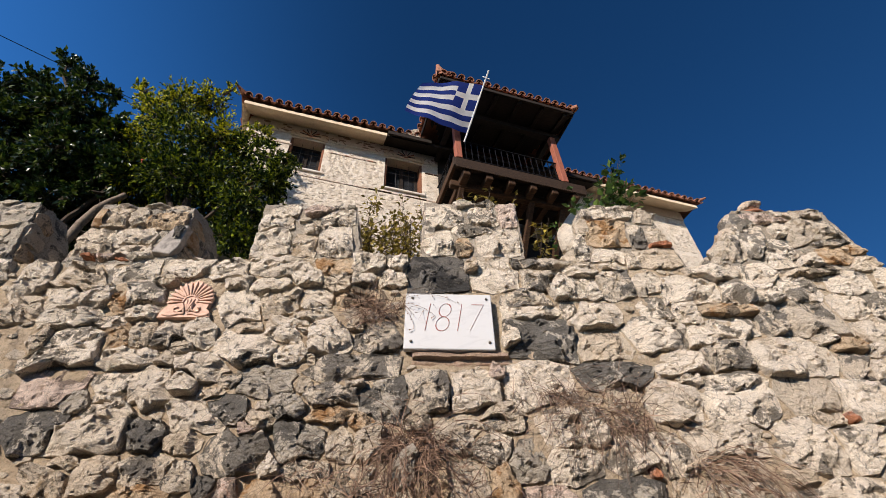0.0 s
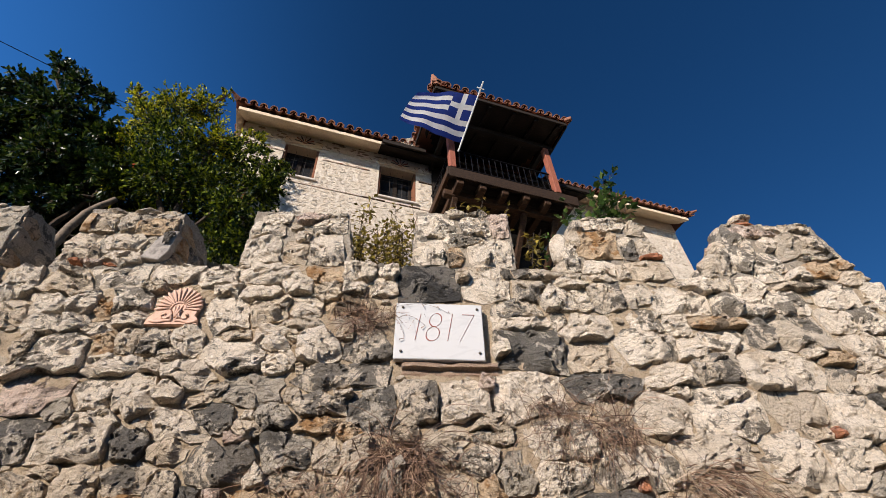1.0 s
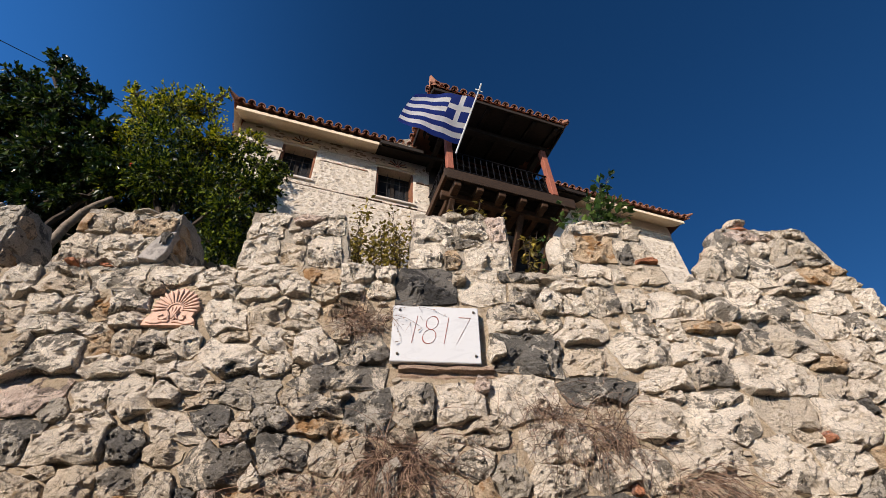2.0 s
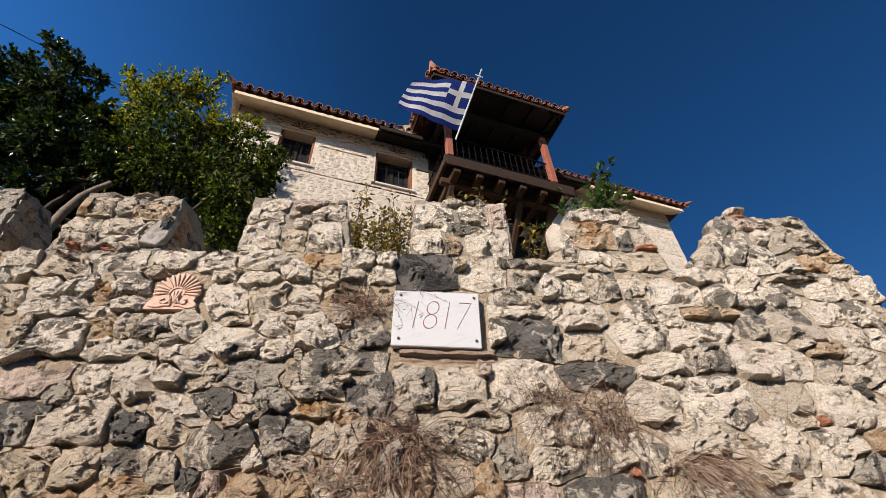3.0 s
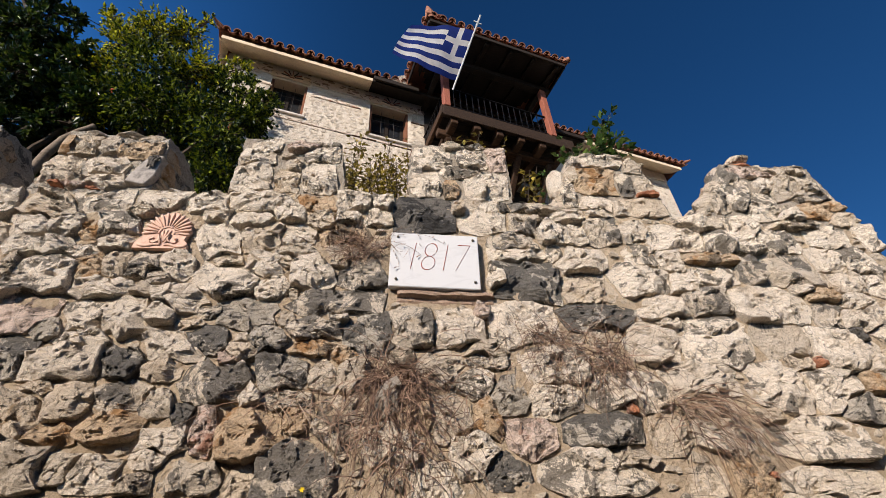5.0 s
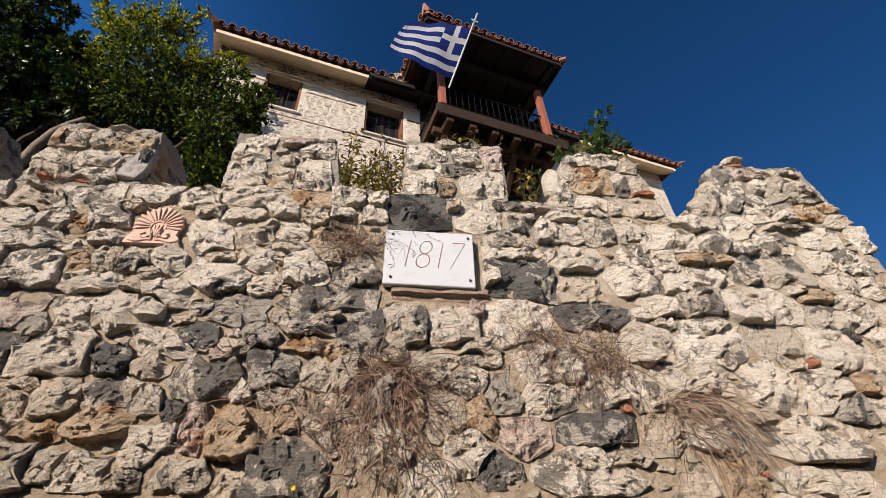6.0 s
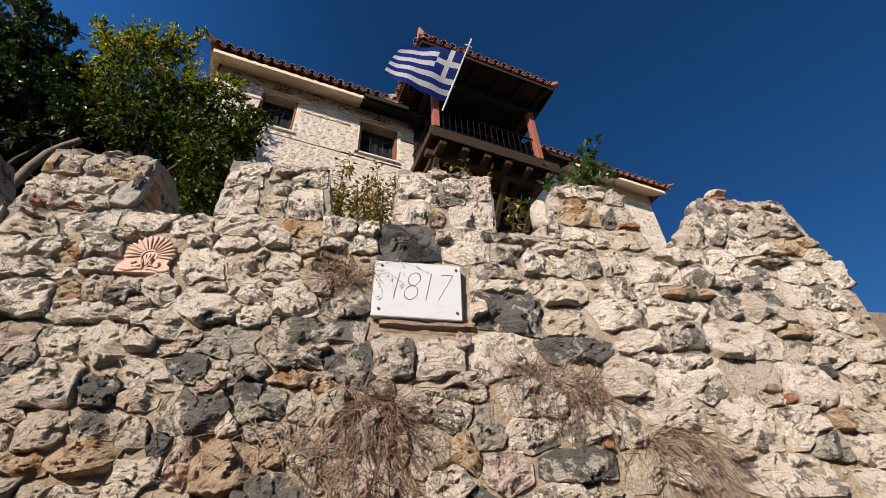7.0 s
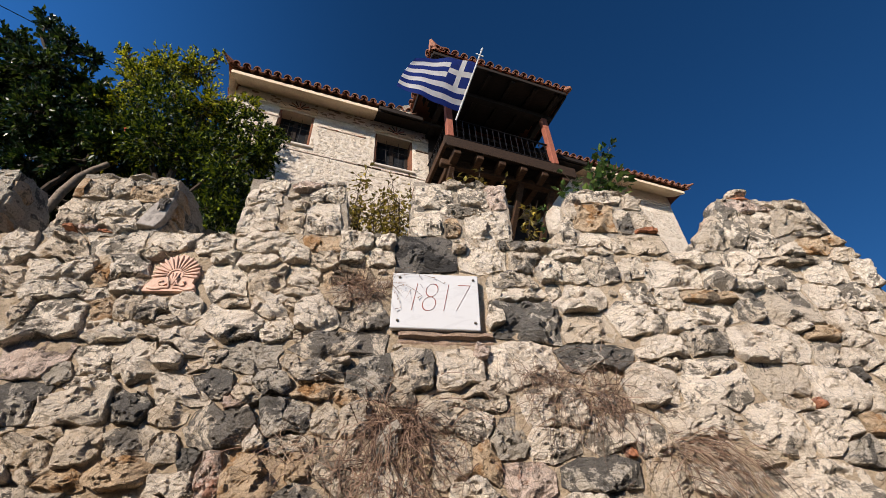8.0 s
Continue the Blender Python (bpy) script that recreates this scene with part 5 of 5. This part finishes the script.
bm = bmesh.new()
NA, NB = 54, 36
grid = [[bm.verts.new(cloth(i / NA, j / NB)) for i in range(NA + 1)] for j in range(NB + 1)]
for j in range(NB):
    stripe = j // 4                          # nine stripes, counted from the foot
    for i in range(NA):
        blue = stripe % 2 == 0
        if stripe >= 4 and i < 20:           # the canton with its cross
            blue = not (stripe == 6 or 8 <= i < 12)
        f = bm.faces.new((grid[j][i], grid[j][i + 1], grid[j + 1][i + 1], grid[j + 1][i]))
        f.material_index = 0 if blue else 1
part("cloth", bm, [BLUE_CLOTH, WHITE_CLOTH], flag, "waving cloth with nine stripes", smooth=True)

# ---- trees and plants ----


def leaf(vs, fs, p, along, up, size, width=0.42):
    """A folded pointed leaf of four triangles."""
    a = along.normalized()
    s = a.cross(up)
    s = s.normalized() if s.length > 1e-4 else a.orthogonal().normalized()
    n = s.cross(a)
    k = len(vs)
    vs += [tuple(p), tuple(p + a * size * 0.45 + s * size * width * 0.5 + n * size * 0.1), tuple(p + a * size), tuple(p + a * size * 0.45 - s * size * width * 0.5 + n * size * 0.1)]
    fs += [(k, k + 1, k + 2), (k, k + 2, k + 3)]


def rand_dir(r):
    v = Vector(r.standard_normal(3))
    return v.normalized()


def crown(clumps, r, twigs, leaves, size, droop=0.1, width=0.42):
    """Sprays of leaves on twigs in uneven clumps: leaf vertices, leaf faces and twig lines."""
    vs, fs, lines = [], [], []
    for x, y, z, rad in clumps:
        c = Vector((x, y, z))
        for _ in range(int(twigs * (rad / 0.4) ** 2) + 3):
            d = rand_dir(r)
            a = c + d * rad * r.uniform(0.0, 0.35) + rand_dir(r) * rad * 0.25
            tip = c + d * rad * r.uniform(0.65, 1.3) + Vector((0, 0, -droop * rad))
            mid = (a + tip) / 2 + rand_dir(r) * rad * 0.12
            lines.append((a, mid, tip))
            for q in range(leaves):
                f = 0.25 + 0.75 * q / max(1, leaves - 1)
                p = a.lerp(mid, f * 2) if f < 0.5 else mid.lerp(tip, f * 2 - 1)
                leaf(vs, fs, p, (tip - a).normalized() + rand_dir(r) * 0.85, rand_dir(r) + Vector((0, 0, 0.8)), size * r.uniform(0.6, 1.25), width)
    return vs, fs, lines


def limb(bm, pts, r0, r1, r, sides=7):
    """A bent, tapering limb."""
    out = []
    pts = [Vector(p) for p in pts]
    for i in range(len(pts) - 1):
        for q in range(4):
            f = q / 4
            out.append(pts[i].lerp(pts[i + 1], f) + rand_dir(r) * r0 * 0.26)
    out.append(pts[-1])
    tube(bm, out, [r0 + (r1 - r0) * k / (len(out) - 1) for k in range(len(out))], sides)


def tree(name, label, limbs, clumps, mat, seed, twigs, leaves, size, width=0.42, shade_mat=None, in_shade=None):
    r = np.random.default_rng(seed)
    t = root(name, pose(0, 0, 0), label, "tree")
    bm = bmesh.new()
    for pts, r0, r1 in limbs:
        limb(bm, pts, r0, r1, r)
    hubs = [Vector(p) for pts, _, _ in limbs for p in pts]
    for x, y, z, rad in clumps:
        c = Vector((x, y, z))
        h = min(hubs, key=lambda q: (q - c).length + 0.6 * max(0, q.z - c.z))
        if (h - c).length > 0.15:
            limb(bm, (h, (h + c) / 2 + rand_dir(r) * 0.12, c), 0.03, 0.01, r, 5)
    part("trunk", bm, BARK, t, "grey-brown bark")
    # clumps picked here get the darker leaf, which paints shade into the crown
    more = [c for c in clumps if shade_mat and in_shade(c)]
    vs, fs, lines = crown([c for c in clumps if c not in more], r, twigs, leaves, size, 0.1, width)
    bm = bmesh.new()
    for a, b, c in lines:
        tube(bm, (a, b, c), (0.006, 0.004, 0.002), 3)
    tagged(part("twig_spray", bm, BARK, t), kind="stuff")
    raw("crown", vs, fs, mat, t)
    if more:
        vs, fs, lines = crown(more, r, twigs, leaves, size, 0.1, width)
        raw("crown", vs, fs, shade_mat, t, "leaves painted darker for the shaded side of the crown")
    return t


CITRUS = [(-7.25, 1.0, 11.12, 0.17), (-7.44, 1.0, 10.23, 0.31), (-6.87, 1.2, 9.82, 0.3), (-7.0, 1.0, 10.74, 0.2), (-6.48, 0.9, 10.18, 0.27), (-6.0, 1.0, 9.96, 0.2), (-6.82, 1.1, 9.17, 0.45), (-6.29, 0.8, 9.16, 0.44), (-5.84, 1.2, 9.13, 0.38), (-5.39, 1.0, 8.69, 0.25), (-6.37, 1.3, 8.1, 0.43), (-5.91, 0.9, 8.15, 0.46), (-5.38, 1.2, 8.06, 0.42), (-5.0, 1.0, 7.96, 0.28), (-5.91, 1.2, 7.35, 0.28), (-5.44, 1.1, 7.3, 0.2), (-4.84, 1.0, 7.53, 0.25), (-7.29, 1.0, 8.93, 0.55), (-6.67, 1.2, 7.78, 0.5), (-7.93, 1.0, 9.94, 0.4)]
UNDER = [(-6.11, 1.7, 6.92, 0.3), (-5.93, 1.7, 7.11, 0.28), (-5.82, 1.7, 7.37, 0.25), (-5.83, 1.7, 6.59, 0.3), (-5.63, 1.7, 6.71, 0.25), (-6.44, 1.7, 7.33, 0.3)]
tree("citrus_tree", "dark green broad-leaved tree with a few yellowed leaves",
     [(((-7.0, 1.5, 4.9), (-6.9, 1.5, 6.6), (-6.85, 1.4, 7.7), (-7.1, 1.2, 8.6), (-6.6, 1.0, 9.8)), 0.13, 0.03),
      (((-6.9, 1.5, 5.6), (-6.2, 1.3, 6.6), (-5.4, 1.2, 7.65), (-5.2, 1.1, 8.6)), 0.085, 0.02),
      (((-6.2, 1.3, 5.4), (-5.45, 1.2, 6.7), (-5.15, 1.2, 7.4), (-4.9, 1.1, 7.9)), 0.06, 0.02),
      (((-6.85, 1.4, 7.7), (-6.2, 1.1, 8.4), (-5.8, 1.0, 9.3)), 0.06, 0.02)],
     CITRUS + [(x + 0.15, y + 0.9, z - 0.1, rad * 0.95) for x, y, z, rad in CITRUS[6:17]] + [(-5.6, 1.9, 6.5, 0.4), (-5.1, 2.0, 6.9, 0.4), (-6.2, 2.1, 6.7, 0.45), (-4.7, 2.0, 6.4, 0.35), (-4.4, 2.1, 7.0, 0.4), (-5.9, 2.2, 5.9, 0.4), (-5.3, 2.2, 6.0, 0.4), (-4.8, 2.2, 5.8, 0.35), (-6.5, 2.3, 6.1, 0.45)] + UNDER, LEAF_DARK, 3, 105, 13, 0.098, 0.55)
POM = [(-5.69, 1.1, 10.55, 0.1), (-2.55, 1.05, 7.75, 0.25), (-5.51, 1.1, 10.22, 0.15), (-5.3, 1.1, 9.85, 0.14), (-4.99, 1.1, 9.42, 0.42), (-5.05, 1.2, 8.72, 0.36), (-4.59, 1.0, 9.66, 0.4), (-4.18, 1.1, 9.92, 0.35), (-3.93, 1.1, 10.41, 0.13), (-4.22, 0.9, 8.49, 0.54), (-3.79, 1.2, 8.87, 0.49), (-4.65, 1.1, 7.99, 0.43), (-4.82, 1.1, 7.58, 0.24), (-4.11, 0.9, 7.62, 0.45), (-3.54, 1.1, 7.67, 0.46), (-3.17, 1.2, 8.61, 0.34), (-2.79, 1.1, 8.46, 0.2), (-2.79, 1.1, 7.74, 0.36), (-2.97, 1.0, 7.06, 0.35), (-3.05, 1.1, 6.47, 0.27), (-2.61, 1.1, 8.13, 0.18), (-3.06, 1.1, 8.96, 0.2), (-2.75, 1.1, 6.49, 0.22), (-2.38, 1.1, 8.2, 0.16), (-2.5, 1.1, 7.7, 0.2)]
# lower right clumps use the dark leaf copy as painted shade
pom = tree("pomegranate_tree", "bright green small-leaved fruit tree leaning over the wall",
           [(((-3.7, 1.2, 4.9), (-3.7, 1.15, 6.4), (-3.8, 1.1, 7.6), (-4.3, 1.1, 9.0), (-4.5, 1.1, 9.9)), 0.08, 0.015),
            (((-3.75, 1.15, 6.6), (-4.4, 1.1, 7.9), (-5.0, 1.1, 9.2), (-5.5, 1.1, 10.2)), 0.05, 0.012),
            (((-3.72, 1.15, 6.2), (-3.2, 1.1, 7.2), (-2.8, 1.1, 8.3)), 0.045, 0.012),
            (((-3.8, 1.1, 7.6), (-3.7, 1.1, 8.9), (-4.05, 1.1, 10.2)), 0.035, 0.01)],
           POM + [(x, y + 0.7, z - 0.05, rad) for x, y, z, rad in POM[9:20]], LEAF_LIT, 4, 120, 13, 0.07, 0.52, LEAF_SHADE, lambda c: c[2] < 8.75 and c[0] > -4.7)
for x, y, z in ((-2.83, 0.95, 7.3), (-4.5, 0.8, 7.75)):
    bm = bmesh.new()
    bmesh.ops.create_uvsphere(bm, u_segments=12, v_segments=8, radius=0.032, matrix=Matrix.Translation((x, y, z)))
    tube(bm, ((x, y, z - 0.028), (x, y, z - 0.045), (x, y, z - 0.052)), (0.008, 0.013, 0.015), 6)
    part("fruit", bm, FRUIT, pom, "small red fruit", smooth=True)
bm = bmesh.new()
r = np.random.default_rng(8)
limb(bm, ((-5.3, 0.95, 5.0), (-5.0, 0.95, 6.2), (-4.83, 0.95, 6.8), (-4.62, 1.0, 7.17)), 0.07, 0.045, r, 10)
tagged(part("dead_limb", bm, plain("bleached_bark", (0.2, 0.155, 0.115), 0.95, 0, 0.4, 22), smooth=True), "bare grey leaning limb behind the wall", "branch")


def shrub(name, label, stems, mat, seed, per_stem, size, width=0.6, stem_mat=BARK):
    """Loose stems with leaves all along; each stem is a foot, a tip and the reach of its side leaves."""
    r = np.random.default_rng(seed)
    s = root(name, pose(0, 0, 0), label, "plant")
    bm = bmesh.new()
    vs, fs = [], []
    for a, b, reach in stems:
        a, b = Vector(a), Vector(b)
        mid = (a + b) / 2 + rand_dir(r) * 0.08
        tube(bm, (a, mid, b), (0.008, 0.006, 0.003), 4)
        for q in range(per_stem):
            f = r.uniform(0.1, 1.02)
            p = a.lerp(mid, f * 2) if f < 0.5 else mid.lerp(b, f * 2 - 1)
            o = rand_dir(r) * reach * r.uniform(0.2, 1)
            tube(bm, (p, p + o), (0.003, 0.0015), 3)
            for k in range(2):
                leaf(vs, fs, p + o, o.normalized() + rand_dir(r) * 0.7, Vector((0, -0.4, 1)) + rand_dir(r) * 0.6, size * r.uniform(0.6, 1.3), width)
    part("stem_cluster", bm, stem_mat, s)
    raw("foliage", vs, fs, mat, s)
    return s


r = np.random.default_rng(21)
shrub("climbing_shrub", "sparse olive-yellow leafed shrub between two merlons",
      [((x, 0.62 + r.uniform(-0.1, 0.25), 5.1), (x + r.uniform(-0.12, 0.12), 0.6 + r.uniform(-0.1, 0.3), r.uniform(6.2, 6.95)), 0.14) for x in np.linspace(-1.1, -0.16, 17)], LEAF_OLIVE, 31, 100, 0.06)
shrub("yellow_weed", "yellowing weed rooted in the wall top", [((1.2 + q, 0.5, 5.1), (1.3 + q * 1.4, 0.5, 6.2 + q), 0.09) for q in (0.0, 0.08, 0.16)], LEAF_OLIVE, 32, 13, 0.1)
shrub("green_weed", "fresh green weed rooted in the wall top", [((1.5 + q, 0.52, 5.1), (1.58 + q * 1.6, 0.5, 6.28 - q), 0.1) for q in (0.0, 0.07, 0.14, 0.2)], LEAF_MID, 33, 26, 0.07)
shrub("wall_top_weed", "small yellow-green weeds on the merlon top", [((0.35, 0.3, 6.05), (0.31, 0.3, 6.62), 0.05), ((0.6, 0.3, 6.05), (0.72, 0.3, 6.72), 0.09), ((0.72, 0.3, 6.05), (0.66, 0.3, 6.55), 0.1), ((0.95, 0.3, 6.0), (1.06, 0.3, 6.6), 0.06), ((0.5, 0.3, 6.05), (0.45, 0.3, 6.45), 0.07)], LEAF_OLIVE, 34, 7, 0.09)
shrub("broadleaf_bush", "green broad-leaved bush behind the merlon",
      [((2.5, 0.65, 5.6), (2.85, 0.6, 7.7), 0.13), ((2.6, 0.6, 5.8), (2.95, 0.6, 7.3), 0.2), ((2.4, 0.6, 5.7), (2.55, 0.6, 7.2), 0.2), ((2.3, 0.6, 5.7), (2.15, 0.6, 6.95), 0.22), ((2.55, 0.6, 5.9), (2.75, 0.62, 7.1), 0.22), ((2.6, 0.6, 5.9), (3.02, 0.6, 7.05), 0.15), ((2.3, 0.6, 5.9), (1.95, 0.6, 6.7), 0.14), ((2.5, 0.6, 5.9), (2.7, 0.55, 7.3), 0.2), ((2.6, 0.6, 6.0), (2.98, 0.6, 7.78), 0.11)], LEAF_MID, 35, 34, 0.12, 0.75)
shrub("facade_weed", "small weed growing out of the house front", [((-0.95, 2.3, 8.3), (-0.98, 2.1, 8.75), 0.08)], LEAF_OLIVE, 36, 9, 0.14)


def tuft(name, label, at, count, spread, length, mat, seed, thick=0.0035, hang=0.6, forward=0.25, fan=None):
    """A dry tuft hanging from a joint: bent strands with a few side shoots."""
    r = np.random.default_rng(seed)
    t = root(name, pose(*at), label, "dry plant")
    bm = bmesh.new()
    for _ in range(count):
        p = Vector((r.normal(0, spread[0] * 0.5), r.uniform(-0.02, 0.05), r.normal(0, spread[1] * 0.5)))
        d = Vector((r.normal(0, 0.7), -abs(r.normal(forward, 0.25)), r.normal(-0.15, 0.6)))
        if fan:
            d = Vector((r.normal(fan[0], 0.5), -abs(r.normal(forward, 0.15)), r.normal(fan[1], 0.3)))
        d.normalize()
        n, pts = 6, [p.copy()]
        step = length * r.uniform(0.35, 1.15) / n
        for k in range(n):
            d = (d + Vector((0, 0.02, -hang / n)) + rand_dir(r) * 0.22).normalized()
            p = p + d * step
            p.y = min(p.y, 0.0 - 0.01)
            pts.append(p.copy())
        th = thick * r.uniform(0.5, 1.3)
        tube(bm, pts, [th * (1 - 0.75 * k / n) for k in range(n + 1)], 3)
    tagged(part("strand_mass", bm, mat, t), kind="stuff")
    return t


tuft("dead_creeper", "dense dead brown creeper hanging from a joint", (-0.36, -0.03, 3.12), 260, (0.3, 0.1), 0.4, DEAD_TWIG, 41, 0.0044, 1.2, 0.12)
tuft("dead_creeper", "tangled dead brown creeper low on the wall", (-0.36, -0.03, 2.8), 330, (0.62, 0.5), 0.5, DEAD_TWIG, 42, 0.0042, 1.5, 0.12)
tuft("dry_creeper", "tangle of dry grey-brown stems over pale stones", (1.5, -0.03, 3.32), 150, (0.5, 0.22), 0.5, DEAD_TWIG, 43, 0.0036, 1.2, 0.12)
tuft("dry_creeper", "sparse dry stems spread over pale stones", (1.15, -0.03, 3.35), 80, (0.6, 0.3), 0.55, DEAD_TWIG, 44, 0.0032, 1.1, 0.2)
tuft("dry_grass", "straw-coloured dry grass tuft arching from a joint", (2.2, -0.04, 2.92), 75, (0.24, 0.12), 0.68, STRAW, 45, 0.004, 2.1, 0.2, (0.75, 0.1))
tuft("dry_grass", "straw-coloured dry grass hanging over stones", (2.3, -0.04, 2.75), 100, (0.6, 0.32), 0.5, DEAD_TWIG, 46, 0.0038, 1.6, 0.2, (0.3, -0.1))
tuft("dry_moss", "reddish dry moss and twigs beside the plaque", (-0.72, -0.04, 4.45), 190, (0.32, 0.15), 0.3, DEAD_TWIG, 47, 0.0036, 0.5, 0.3)
tuft("dry_creeper", "fine dry stems along the ledge", (0.95, -0.03, 3.55), 90, (0.4, 0.06), 0.4, DEAD_TWIG, 48, 0.0026, 0.9, 0.2)
tuft("dry_creeper", "few dry stems in the lower joints", (-1.2, -0.03, 2.95), 40, (0.4, 0.06), 0.45, STRAW, 49, 0.0028, 0.9, 0.2)
# a small yellow flower at the foot of the creeper
flower = root("yellow_flower", pose(-1.0, -0.05, 2.2), "small yellow wild flower on a thin stem in a joint", "flower")
bm = bmesh.new()
tube(bm, ((0, 0.06, -0.06), (0.01, 0.0, 0.02), (0.0, -0.03, 0.09)), (0.003, 0.003, 0.002), 5)
part("stem", bm, LEAF_MID, flower)
YELLOW = plain("yellow_petal", (0.75, 0.55, 0.02), 0.7)
for q in range(6):
    vs, fs = [], []
    a = q * math.tau / 6
    leaf(vs, fs, Vector((0, -0.03, 0.09)), Vector((math.cos(a), -0.5, math.sin(a))), Vector((0, -1, 0.2)), 0.024, 0.6)
    raw("petal", vs, fs, YELLOW, flower)
# a fine dry vine over the plaque's edge
vine = root("dry_vine", pose(0, 0, 0), "thin dry vine with seed heads across the marble plaque", "dry plant")
r = np.random.default_rng(50)
bm = bmesh.new()
for a, b, c in (((-0.5, 4.55), (-0.15, 4.68), (0.08, 4.5)), ((-0.52, 4.5), (-0.3, 4.5), (-0.15, 4.35)), ((-0.55, 4.5), (-0.38, 4.42), (-0.36, 4.2))):
    pts = []
    for f in np.linspace(0, 1, 9):
        x = a[0] * (1 - f) ** 2 + 2 * b[0] * f * (1 - f) + c[0] * f * f
        z = a[1] * (1 - f) ** 2 + 2 * b[1] * f * (1 - f) + c[1] * f * f
        pts.append(Vector((x, -0.07 - 0.012 * math.sin(f * 3), z)))
    tube(bm, pts, 0.0015, 3)
    for p in pts[2::2]:
        q = p + Vector((r.normal(0, 0.015), -0.01, r.normal(0, 0.02)))
        tube(bm, (p, q, q + Vector((0.004, 0, -0.012))), (0.0015, 0.005, 0.002), 4)
tagged(part("stem_cluster", bm, DEAD_TWIG, vine), kind="stuff")

# ---- overhead cable, tile shard ----
bm = bmesh.new()
tube(bm, [Vector((-6.7, -3.5, 6.2)).lerp(Vector((-5.49, 1.25, 10.0)), f) * 1.0 for f in np.linspace(-0.4, 1.9, 12)], 0.006, 6)
tagged(part("cable", bm, CABLE), "thin black overhead cable", "cable")
shard = new("ridge_tile", COVER)
shard.matrix_world = pose(-0.22, 0.2, 6.1, 0, 0, -78)
tagged(shard, "loose terracotta tile lying on the merlon top", "roof tile")
